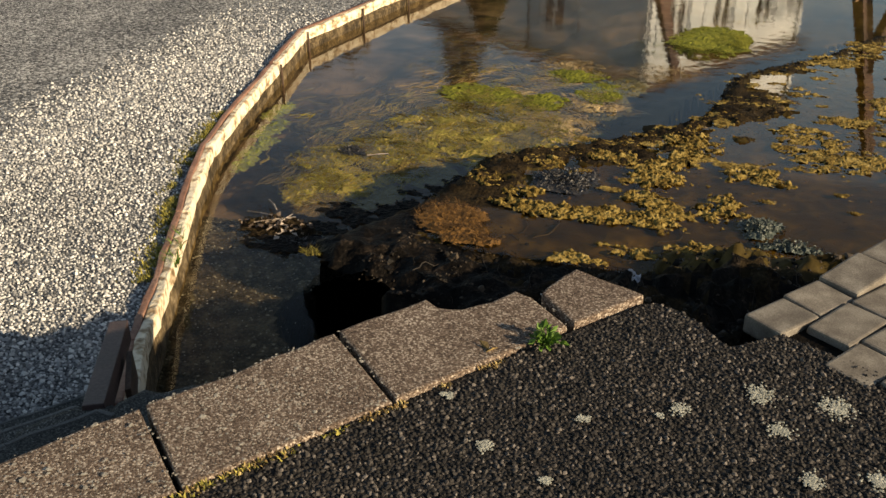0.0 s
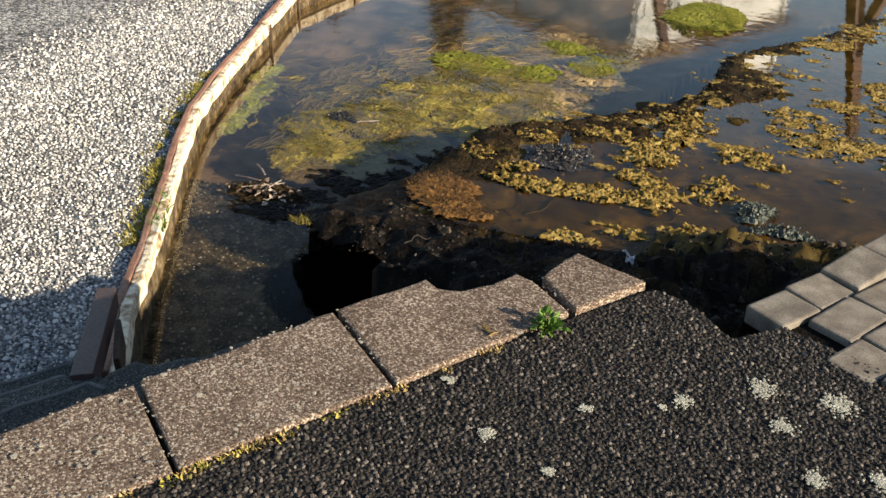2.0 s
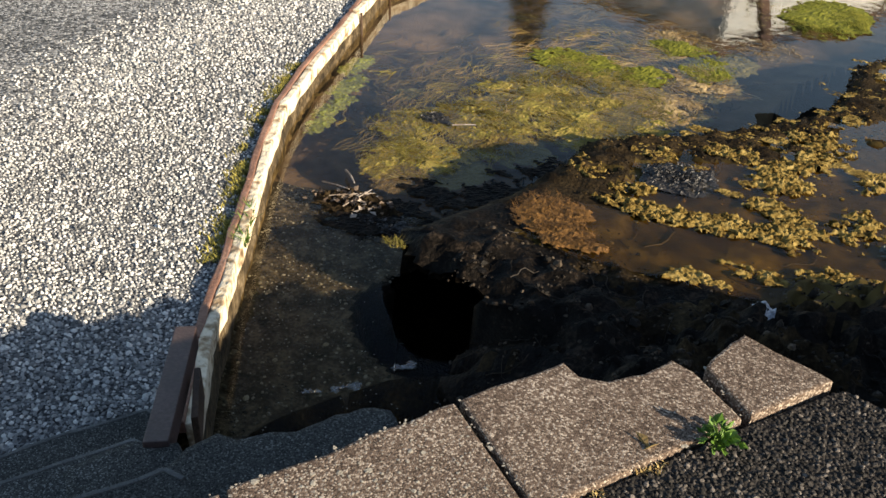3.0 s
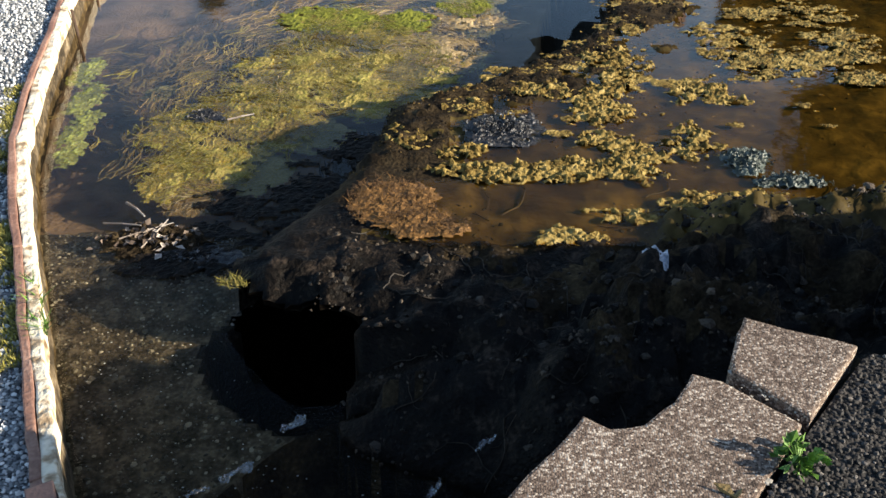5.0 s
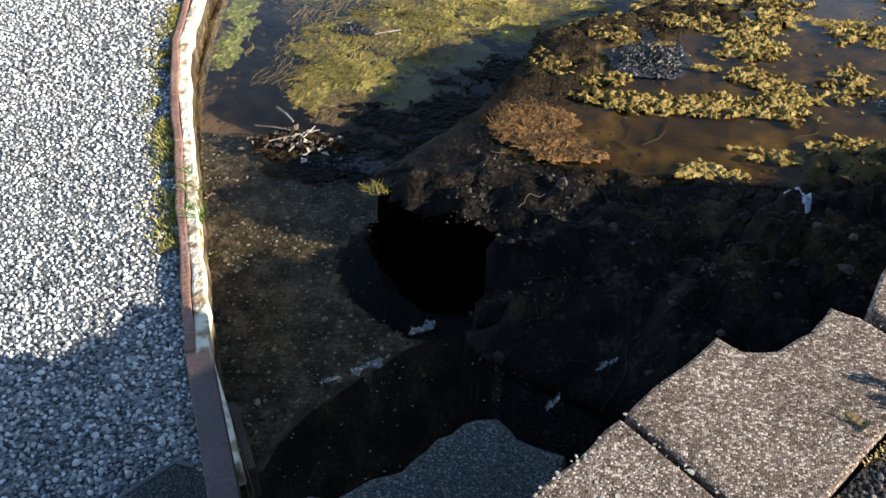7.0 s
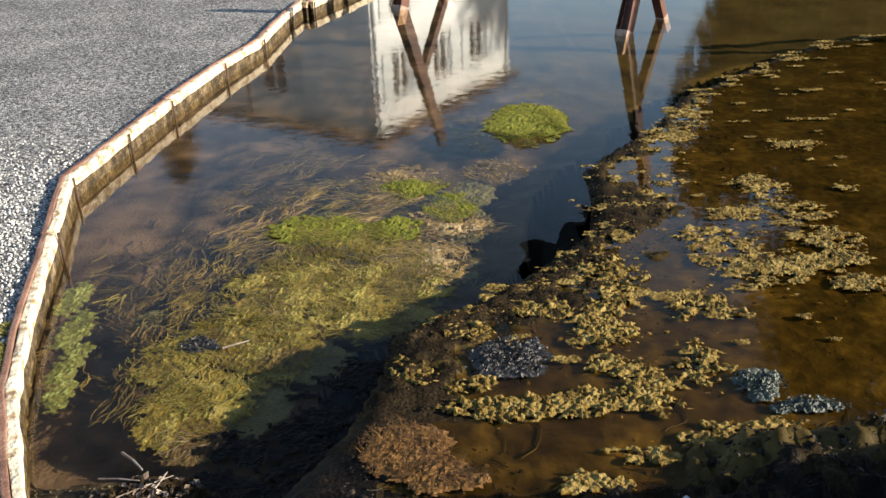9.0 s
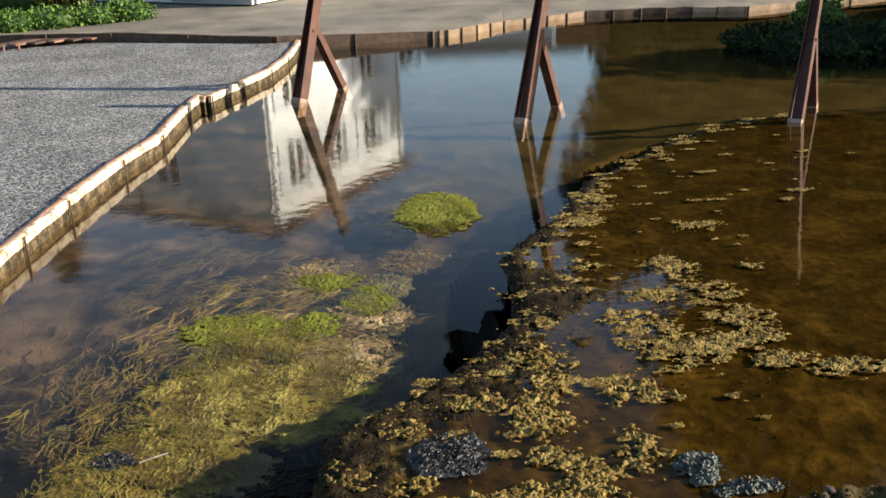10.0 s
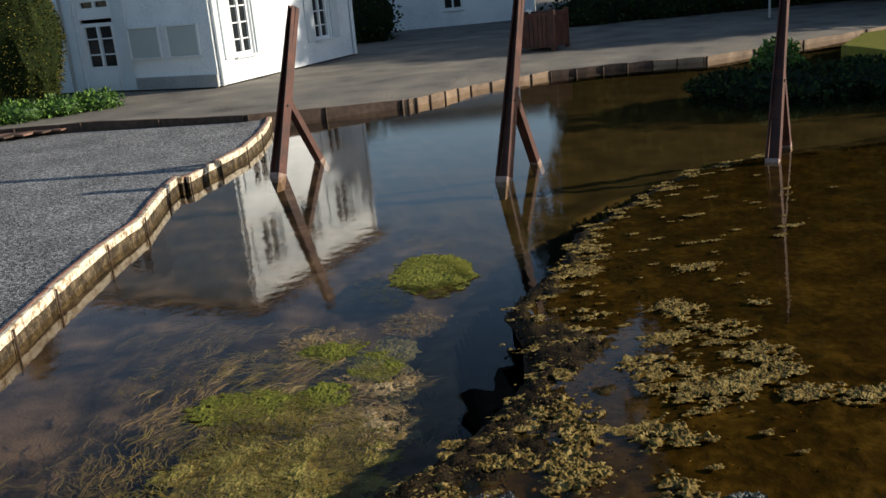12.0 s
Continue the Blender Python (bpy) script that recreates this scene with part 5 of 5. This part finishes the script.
def crust(name, ellipses, material, seed, label, rise=0.03, ragged=0.8, step=0.015, level=shelf_level):
    """A ragged, knobbly crust of algae that follows the ground."""
    index, verts, faces, mask = {}, [], [], {}

    def value(i, j):
        if (i, j) not in mask:
            x, y = i * step, j * step
            best = max(0.9 - ((x - ex) / rx) ** 2 - ((y - ey) / ry) ** 2 for ex, ey, rx, ry in near)
            p = Vector((x * 0.7, y * 1.25, seed * 0.37))
            mask[i, j] = max(-1.0, best * 0.9) + ragged * (0.8 * noise.noise(p * 5) + 0.8 * noise.noise(p * 14) + 0.85 * noise.noise(p * 36))
        return mask[i, j]

    def vertex(i, j):
        if (i, j) not in index:
            index[i, j] = len(verts)
            x, y = i * step, j * step
            p = Vector((x, y, seed * 0.7))
            v = min(1.0, 1.6 * value(i, j))
            z = level(x, y) + rise * v * (0.2 + 0.7 * abs(noise.noise(p * 19)) + 0.9 * abs(noise.noise(p * 45)))
            verts.append((x + step * 0.4 * noise.noise(p * 61), y + step * 0.4 * noise.noise(p * 53), z))
        return index[i, j]

    done = set()
    for ex, ey, rx, ry in ellipses:
        near = [e for e in ellipses if abs(e[0] - ex) < rx * 1.5 + e[2] * 1.5 and abs(e[1] - ey) < ry * 1.5 + e[3] * 1.5]
        for i in range(int((ex - rx * 1.5) / step), int((ex + rx * 1.5) / step)):
            for j in range(int((ey - ry * 1.5) / step), int((ey + ry * 1.5) / step)):
                if (i, j) not in done and all(value(*k) > 0 for k in ((i, j), (i + 1, j), (i, j + 1), (i + 1, j + 1))):
                    done.add((i, j))
                    faces.append((vertex(i, j), vertex(i + 1, j), vertex(i + 1, j + 1), vertex(i, j + 1)))
    return tagged(from_lists(name, verts, faces, material), label, "algae", kind="stuff")


def clods(name, ellipses, material, seed, label, lift=0.012, step=0.010):
    crust(name, ellipses, material, seed, label, 0.006 + lift * 0.42, 1.3, step)


for mats, paint, number, words in MATS:
    crust("weed_mat", mats, paint, number, words, 0.014, 0.62 if number != 22 else 1.1, 0.012, lambda x, y: (-0.010 if number < 23 else -0.001) + 0.014 * ruffle(x, y, 3.5, 4.0))
crust("drowned_mat", [(0.88, 7.75, 0.22, 0.36), (0.74, 7.12, 0.24, 0.26), (0.52, 6.78, 0.24, 0.2), (0.22, 6.45, 0.3, 0.2), (-0.1, 6.1, 0.3, 0.22), (-1.02, 6.62, 0.12, 0.13), (0.95, 8.3, 0.2, 0.3), (-0.35, 5.7, 0.3, 0.25)], DROWNED, 25, "grey-green drowned weed just below the surface", 0.02, 0.35, 0.018, lambda x, y: -0.034)
crust("edge_weed", [(-1.55, 6.9, 0.10, 0.24), (-1.42, 6.5, 0.11, 0.26), (-1.33, 6.15, 0.10, 0.24), (-1.28, 5.85, 0.09, 0.17)], KERBWEED, 26, "pale green weed floating in a ribbon beside the kerb", 0.016, 0.6, 0.012, lambda x, y: -0.009)
crust("grass_mat", [(1.53, 9.80, 0.40, 0.62), (1.75, 9.9, 0.2, 0.3)], GRASS, 24, "mat of yellow-green grass standing in the water", 0.018, 0.5, 0.02, lambda x, y: 0.006)

clods("ochre_algae", OCHRE_SPOTS, OCHRE, 301, "crusty ochre-yellow algae in ragged cushions on the silt", 0.05, 0.0065)
clods("pale_algae", PALE_SPOTS, OCHRE, 302, "pale yellow algae in ragged patches on the shallow shelf", 0.025)
clods("green_algae", GREENISH_SPOTS, OCHRE, 303, "yellow-green algae along a trickle of water", 0.03, 0.0065)
# Black crust added over the shaded channel so its water looks dark.
crust("dark_patch", DARK_PATCHES, SOIL, 308, "black crust added to keep the shaded shallow water dark", 0.013, 1.1, 0.014, lambda x, y: 0.001)
rng_small = np.random.default_rng(55)
TINY = [(float(x), float(y), float(r), float(r * 0.5)) for x, y, r in zip(rng_small.uniform(1.0, 6.2, 150), rng_small.uniform(5.3, 12.0, 150), rng_small.uniform(0.03, 0.11, 150)) if inside(x, y, SHELF_AREA) and x < 1.2 + (y - 5.0) * 0.9]
TINY += [(float(x), float(y), float(r), float(r * 0.6)) for x, y, r in zip(rng_small.uniform(0.7, 2.6, 110), rng_small.uniform(5.6, 8.6, 110), rng_small.uniform(0.03, 0.09, 110)) if inside(x, y, SHELF_AREA)]
clods("scattered_algae", TINY, OCHRE, 304, "small scattered crusts of yellow algae in the shallows", 0.015, 0.009)
EDGE = [(x + 0.10 + 0.1 * (i % 3), y + 0.02, 0.06 + 0.04 * (i % 4), 0.05 + 0.02 * (i % 3)) for i, (x, y) in enumerate(jag(SCARP[1:14], 0.22, 0.05))]
clods("rim_algae", EDGE, OCHRE, 305, "crusts of algae along the broken rim of the shelf", 0.02, 0.009)
ROOT_MAT = [(0.50, 4.93, 0.20, 0.19), (0.62, 4.78, 0.14, 0.12), (0.74, 4.73, 0.10, 0.06)]
crust("russet_mat", ROOT_MAT, RUSSET, 306, "russet mat of dead roots on the mound", 0.020, 0.4, 0.008, lambda x, y: 0.284)
tagged(blades("russet_roots", spread(ROOT_MAT, 14000, 307, 0.4, lambda x, y: 0.294), RUSSET, 307, None, 0.014, 0.003, 1.8), "fine russet dead roots", "roots", kind="stuff")


def heap(name, label, category, spot, material, count, size, seed, rise=0.07):
    """A small pile of wet leaves."""
    x0, y0, rx, ry = spot
    rng = np.random.default_rng(seed)
    places = []
    for _ in range(count):
        u, v = rng.normal(0, 0.45, 2)
        r2 = u * u + v * v
        if r2 < 1.2:
            x, y = x0 + u * rx, y0 + v * ry
            base = shelf_level(x, y) if inside(x, y, SHELF_AREA) else 0.0
            places.append((Vector((x, y, base + 0.004 + rise * max(0, 1 - r2) * rng.uniform(0.2, 1))), Vector((rng.normal(), rng.normal(), 0.05)).normalized()))
    base = shelf_level(x0, y0) if inside(x0, y0, SHELF_AREA) else 0.0
    pile = thing(name, label, category, (x0, y0, base))
    step, verts, faces, index = 0.008, [], [], {}
    for i in range(int(rx / step) * -1, int(rx / step) + 1):
        for j in range(int(ry / step) * -1, int(ry / step) + 1):
            u, v = i * step / rx, j * step / ry
            p = Vector((x0 + i * step, y0 + j * step, seed))
            h = 1 - u * u - v * v + 0.75 * noise.noise(p * 11) + 0.35 * noise.noise(p * 30)
            if h > 0.05:
                index[i, j] = len(verts)
                verts.append((p.x + 0.004 * noise.noise(p * 70), p.y + 0.004 * noise.noise(p * 60), base + rise * min(1, h) * (0.15 + 0.9 * abs(noise.noise(p * 28)) + 0.6 * abs(noise.noise(p * 70)))))
    faces = [(index[i, j], index[i + 1, j], index[i + 1, j + 1], index[i, j + 1]) for i, j in index if (i + 1, j) in index and (i, j + 1) in index and (i + 1, j + 1) in index]
    from_lists("clump", verts, faces, BANK if material is TWIG else material, pile)
    litter = leaves("leaf_litter", places[::2 if material is TWIG else 6], material, seed, pile, size * 0.8, 0.25, 0.7)
    tagged(litter, kind="stuff")
    return pile


heap("leaf_pile", "glistening heap of black wet leaves on the shelf", "leaf litter", (0.98, 5.58, 0.20, 0.18), BLACKLEAF, 2200, 0.024, 401, 0.04)
heap("weed_pile", "crumpled dark grey-green heap of matted weed", "debris", (2.05, 5.27, 0.13, 0.13), GREYWEED, 1300, 0.024, 402, 0.05)
heap("weed_pile", "crumpled dark grey-green heap of matted weed", "debris", (2.2, 5.10, 0.17, 0.05), GREYWEED, 700, 0.024, 403, 0.05)
heap("leaf_pile", "small heap of black wet leaves among the weed", "leaf litter", (-0.66, 6.27, 0.12, 0.09), BLACKLEAF, 420, 0.022, 404, 0.03)
heap("twig_debris", "pale litter of dead leaves and twigs caught at the lip", "debris", (-0.60, 5.05, 0.26, 0.14), TWIG, 190, 0.050, 405, 0.045)
heap("twig_debris", "pale litter of dead leaves and twigs caught at the lip", "debris", (-0.36, 4.92, 0.2, 0.09), BLACKLEAF, 420, 0.022, 406, 0.02)


def stick(a, b, r, label, material=TWIG):
    bm = bmesh.new()
    a, b = Vector(a), Vector(b)
    mid = (a + b) / 2 + Vector((0.02, 0.015, 0.01)) * (b - a).length
    rod(a, mid, r, r * 0.8, 6, bm)
    rod(mid, b, r * 0.8, r * 0.5, 6, bm)
    tagged(part("twig", bm, material), label, "twig")


stick((-0.86, 5.16, 0.02), (-0.66, 5.10, 0.05), 0.005, "pale bare twig lying on the litter")
stick((-0.80, 5.32, 0.03), (-0.66, 5.16, 0.06), 0.007, "pale bare twig lying on the litter")
stick((-0.74, 5.02, 0.03), (-0.52, 5.13, 0.045), 0.004, "pale bare twig lying on the litter")
stick((-0.62, 4.95, 0.03), (-0.55, 5.15, 0.05), 0.004, "pale bare twig lying on the litter")
stick((-0.52, 6.21, 0.01), (-0.38, 6.26, 0.02), 0.006, "short straw-coloured twig floating on the weed")


def make_clods_of_soil():
    rng = np.random.default_rng(95)
    places = []
    for _ in range(6000):
        x, y = rng.uniform(0.2, 2.6), rng.uniform(3.1, 4.95)
        if inside(x, y, SHELF_AREA) and noise.noise(Vector((x * 3, y * 3, 7.0))) > -0.15:
            places.append((x, y, bed_level(x, y)[0] - 0.004, float(rng.uniform(0.004, 0.012) * (2.6 if rng.random() < 0.06 else 1))))
    tagged(pebbles("soil_clods", places, CLOD, 96, None, 0.8), "dark wet clods and stones on the washed-out soil", "soil", kind="stuff")
    verts, faces = [], []
    for n in range(130):
        x, y = rng.uniform(0.1, 2.4), rng.uniform(3.2, 5.0)
        if not inside(x, y, SHELF_AREA):
            continue
        a, k, w, steps = rng.normal(0.6, 0.9), len(verts), rng.uniform(0.0010, 0.0028), int(rng.integers(5, 15))
        for i in range(steps):
            z = bed_level(x, y)[0] + 0.005
            verts += [(x - math.sin(a) * w, y + math.cos(a) * w, z), (x, y, z + w * 1.6), (x + math.sin(a) * w, y - math.cos(a) * w, z)]
            a += rng.normal(0, 0.3)
            x, y = x + math.cos(a) * 0.022, y + math.sin(a) * 0.022
        for i in range(steps - 1):
            q = k + 3 * i
            faces += [(q, q + 1, q + 4, q + 3), (q + 1, q + 2, q + 5, q + 4)]
    tagged(from_lists("roots", verts, faces, ROOT), "fine dead roots lying on the wet soil", "roots", kind="stuff")


make_clods_of_soil()


def make_floor_stones():
    rng = np.random.default_rng(97)
    places = []
    for _ in range(6000):
        x, y = rng.uniform(-1.2, 0.5), rng.uniform(3.1, 5.4)
        z, kind = bed_level(x, y)
        if kind == 3 and not inside(x, y, GRAVEL_AREA):
            places.append((x, y, z, float(rng.uniform(0.003, 0.010) * (1.8 if rng.random() < 0.1 else 1))))
    tagged(pebbles("floor_stones", places, STONES, 98, None, 0.6), "small grey stones on the wet basin floor", "stones", kind="stuff")


make_floor_stones()


def make_flecks():
    rng = np.random.default_rng(91)
    verts, faces = [], []
    for _ in range(300):
        x, y = rng.uniform(-0.6, 0.6), rng.uniform(3.2, 4.75)
        if inside(x, y, SHELF_AREA) or inside(x, y, DRAIN) or to_line(x, y, KERB) < 0.1 or (rng.random() < 0.5 and x > 0.2):
            continue
        r = rng.uniform(0.0015, 0.0045)
        k = len(verts)
        verts += [(x + r * math.cos(a), y + r * math.sin(a) * 0.8, 0.004 + 0.3 * r) for a in np.linspace(0, 2 * math.pi, 7)[:-1]] + [(x, y, 0.004 + 0.9 * r)]
        faces += [(k + i, k + (i + 1) % 6, k + 6) for i in range(6)]
    tagged(from_lists("flecks", verts, faces, LICHEN), "pale flecks and bubbles drifting on the dark water", "bubbles", kind="stuff")


make_flecks()


crust("foam", [(1.50, 4.47, 0.050, 0.034), (1.53, 4.43, 0.026, 0.045)], FOAM, 92, "small white foam where the water drops", 0.010, 0.6, 0.005, lambda px, py: max(bed_level(px, py)[0], shelf_level(px, py)) + 0.006)


def ripples(spot, wide, deep, seed):
    """Broken water running over the rim, its steep little waves catching the sky."""
    x0, y0 = spot
    n, verts, index = 26, [], {}
    for i in range(n):
        for j in range(n):
            u, v = 2 * i / (n - 1) - 1, 2 * j / (n - 1) - 1
            x, y = x0 + u * wide + v * wide * 0.5, y0 + v * deep + u * deep * 0.6
            p = Vector((x, y, seed))
            if u * u + v * v + 0.9 * noise.noise(p * 22) < 0.62:
                index[i, j] = len(verts)
                verts.append((x, y, max(0.0, bed_level(x0, y0)[0]) + 0.010 + 0.016 * noise.noise(p * 42) + 0.011 * noise.noise(p * 95)))
    faces = [(index[i, j], index[i + 1, j], index[i + 1, j + 1], index[i, j + 1]) for i, j in index if (i + 1, j) in index and (i, j + 1) in index and (i + 1, j + 1) in index]
    tagged(from_lists("ripple", verts, faces, BROKEN, smooth=True), "broken ripple of water running over the rim", "water", kind="structure")


for i, (x, y, wide, deep) in enumerate(((0.08, 3.72, 0.070, 0.060), (0.22, 3.93, 0.055, 0.050), (-0.05, 3.63, 0.050, 0.025), (0.89, 3.76, 0.045, 0.045), (0.71, 3.64, 0.035, 0.050))):
    ripples((x, y), wide, deep, 130 + i)


def make_mud_crumbs():
    rng = np.random.default_rng(96)
    places = []
    while len(places) < 5500:
        x, y = rng.uniform(0.2, 3.2), rng.uniform(5.2, 9.6)
        if inside(x, y, SHELF_AREA):
            d = to_line(x, y, SCARP_NEAR)
            if rng.random() < math.exp(-d / 0.45) and noise.noise(Vector((x * 5, y * 5, 1.0))) > -0.15:
                places.append((x, y, bed_level(x, y)[0] - 0.002, float(rng.uniform(0.003, 0.010) * (1.9 if rng.random() < 0.08 else 1))))
    tagged(pebbles("mud_crumbs", places, MUD, 97, None, 0.7), "crumbs of black mud and ochre algae on the shelf", "mud", kind="stuff")


make_mud_crumbs()

# Tuft hanging over the hole, moss, plants in the joints.
tuft = blades("hanging_tuft", spread([(-0.06, 4.42, 0.06, 0.035)], 24000, 501, 0.3, lambda x, y: 0.245), OLIVE, 501, None, 0.018, 0.004, 1.6)
tagged(tuft, "yellow-green moss tuft hanging over the hole", "moss")


def weed_strip(name, line, count, width, material, seed, label, height, level, gaps=-0.12):
    rng = np.random.default_rng(seed)
    spots = []
    for _ in range(count):
        k = rng.integers(0, len(line) - 1)
        (ax, ay), (bx, by) = line[k], line[k + 1]
        u, off = rng.random(), rng.normal(0, width)
        far = math.hypot(bx - ax, by - ay)
        x, y = ax + (bx - ax) * u - (by - ay) / far * abs(off), ay + (by - ay) * u + (bx - ax) / far * abs(off)
        if noise.noise(Vector((x * 11, y * 11, seed))) + 0.5 * noise.noise(Vector((x * 3, y * 3, seed))) > gaps:
            spots.append((x, y, level(x, y)))
    return tagged(blades(name, spots, material, seed, None, height, 0.006, 0.9), label, "moss", kind="stuff")


weed_strip("kerb_moss", [(x - 0.004, y) for x, y in KERB[2:7]], 7500, 0.05, MOSS, 511, "yellow-green moss along the gravel side of the kerb", 0.018, gravel_level, -0.10)
weed_strip("kerb_grass", [(-0.70, 4.2), (-0.86, 4.5)], 200, 0.025, FRESH, 512, "small green grass blades beside the kerb", 0.05, gravel_level)
weed_strip("joint_moss", [(1.49, 2.985), (1.14, 2.525), (0.80, 2.092), (0.38, 1.555)], 1200, 0.010, DRYMOSS, 513, "dry moss in the joint between slabs and asphalt", 0.007, lambda x, y: TOP - 0.01, 0.12)
weed_strip("joint_moss_green", [(1.10, 2.47), (0.6, 1.83), (0.38, 1.555)], 700, 0.012, MOSS, 514, "yellow-green moss in the joint below the slabs", 0.007, lambda x, y: TOP - 0.01, 0.12)


def make_plant():
    rng = np.random.default_rng(61)
    c = Vector((1.445, 2.90, TOP))
    plant = thing("joint_plant", "small leafy green weed growing in the joint beside a slab", "weed plant", tuple(c))
    for i in range(30):
        a, e = rng.uniform(0, 2 * math.pi), rng.uniform(0.1, 1.1)
        d = Vector((math.cos(a) * math.cos(e), math.sin(a) * math.cos(e), math.sin(e)))
        far = rng.uniform(0.014, 0.042)
        p = c + d * far
        part("stem", rod(c, p, 0.0015, 0.001, 4), FRESH, plant)
        leaves("leaf", [(p, d), (p, d), (p, d + Vector((0.4, 0.2, 0)))], FRESH, 620 + i, plant, 0.024, 0.5, 0.65)


make_plant()
tagged(leaves("dead_leaf", [((1.30, 2.80, TOP + 0.004), (0.6, 0.8, 0.1)), ((1.31, 2.81, TOP + 0.006), (-0.5, 0.8, 0.2))], DRYMOSS, 71, None, 0.045, 0.2, 0.5), "curled orange dead leaf in the joint", "leaf")


def make_lichen():
    rng = np.random.default_rng(81)
    spots = [(1.40, 2.45, 0.022), (1.82, 2.73, 0.025), (1.60, 2.62, 0.016), (1.72, 2.26, 0.018), (1.56, 2.38, 0.014), (2.05, 2.72, 0.03), (2.12, 2.56, 0.028), (2.26, 2.60, 0.03), (2.05, 2.45, 0.025), (2.35, 2.45, 0.03), (1.80, 2.20, 0.02), (2.18, 2.85, 0.045), (2.0, 2.85, 0.04), (2.4, 2.3, 0.03), (2.05, 2.1, 0.03), (1.55, 1.95, 0.022)]
    for i in range(10):
        spots.append((float(rng.uniform(1.2, 2.6)), float(rng.uniform(1.6, 2.7)), float(rng.uniform(0.007, 0.015))))
    places = []
    for x, y, r in spots:
        for _ in range(int(60 + 110000 * r * r)):
            u, v = rng.normal(0, 0.42, 2)
            places.append((x + u * r, y + v * r, TOP - 0.006, float(rng.uniform(0.002, 0.005))))
    tagged(pebbles("lichen", places, LICHEN, 82, None, 0.3), "pale grey lichen rosettes on the asphalt", "lichen", kind="stuff")
    specks = []
    for _ in range(5600):
        x, y = rng.uniform(0.1, 1.66), rng.uniform(1.4, 3.3)
        if inside(x, y, BACK + [(1.44, 3.3), (1.65, 3.2)] + FRONT[::-1]):
            r = rng.uniform(0.0015, 0.005) * (1.9 if rng.random() < 0.08 else 1)
            specks.append((x, y, TOP + 0.001, float(r)))
    tagged(pebbles("slab_lichen", specks, SPECK, 83, None, 0.08), "pale lichen specks on the coping slabs", "lichen", kind="stuff")


make_lichen()

# Plank and lath left on the kerb's end.
plank = bar((0.075, 2.655, 0.60), (-0.225, 3.18, 0.53), 0.068, 0.085, 0.004, side=(0, 0, 1))
tagged(part("plank", plank, PLANK), "dark brown hollow plank lying across the steps' end", "plank")
lath = bar((0.04, 2.86, 0.49), (-0.07, 3.03, 0.51), 0.02, 0.13, 0.003, side=(0, 0, 1))
tagged(part("lath", lath, DARKWOOD), "short dark lath leaning against the plank", "lath")


def make_flower_bed():
    edging = thing("bed_edging", "low white painted edging round the flower bed", "edging", (-8, 23, 0.35))
    for (ax, ay), (bx, by) in (((-13, 24.2), (-7.2, 23.4)), ((-13, 25.8), (-7.0, 25.3))):
        part("rail", bar((ax, ay, 0.47), (bx, by, 0.47), 0.24, 0.25, 0.03, side=(0, 1, 0)), WHITE_STONE, edging)
    make_mound("bed_plants", "mixed green plants and grass in the bed by the house", "plants", [(-6.6 + 0.75 * i, 22.9 + 0.42 * i, 0.38, 0.62, 0.5, 0.28) for i in range(5)] + [(-11.5 + 1.3 * i, 22.6 + 0.1 * i, 0.33, 0.9, 0.5, 0.22) for i in range(3)] + [(-9.8 + 1.1 * i, 26.6, 0.5, 0.75, 0.4, 0.35) for i in range(4)], FRESH, 0.09, 3200, 601)
    rose = thing("young_tree", "small thin tree with sparse leaves in front of the house", "tree", (-7.9, 27.2, 0.35))
    part("trunk", rod((-7.9, 27.2, 0.3), (-7.8, 27.2, 1.5), 0.04, 0.025, 7), BARK, rose)
    leaves("crown", crown_points((-7.8, 27.2, 1.75), (0.75, 0.6, 0.5), 420, 611, None, 0.9), IVY, 611, rose, 0.13, 0.8, 0.6)
    grate = thing("footboard", "brown boards laid as a small bridge at the kerb's end", "boards", (-4.6, 20.9, 0.35))
    for i in range(6):
        a = Vector((-5.5 + 0.33 * i, 20.75 + 0.10 * i, 0.252))
        part("board", bar(a, a + Vector((0.55, 0.85, 0.0)), 0.26, 0.035, 0.006, side=(0, 0, 1)), RUST if i % 2 else DARKWOOD, grate)
    for i in range(3):
        part("peg", rod((-5.55 + 0.28 * i, 20.7, 0.1), (-5.55 + 0.28 * i, 20.7, 0.30), 0.025, 0.022, 6), RUST, grate)


make_flower_bed()
make_pavers()
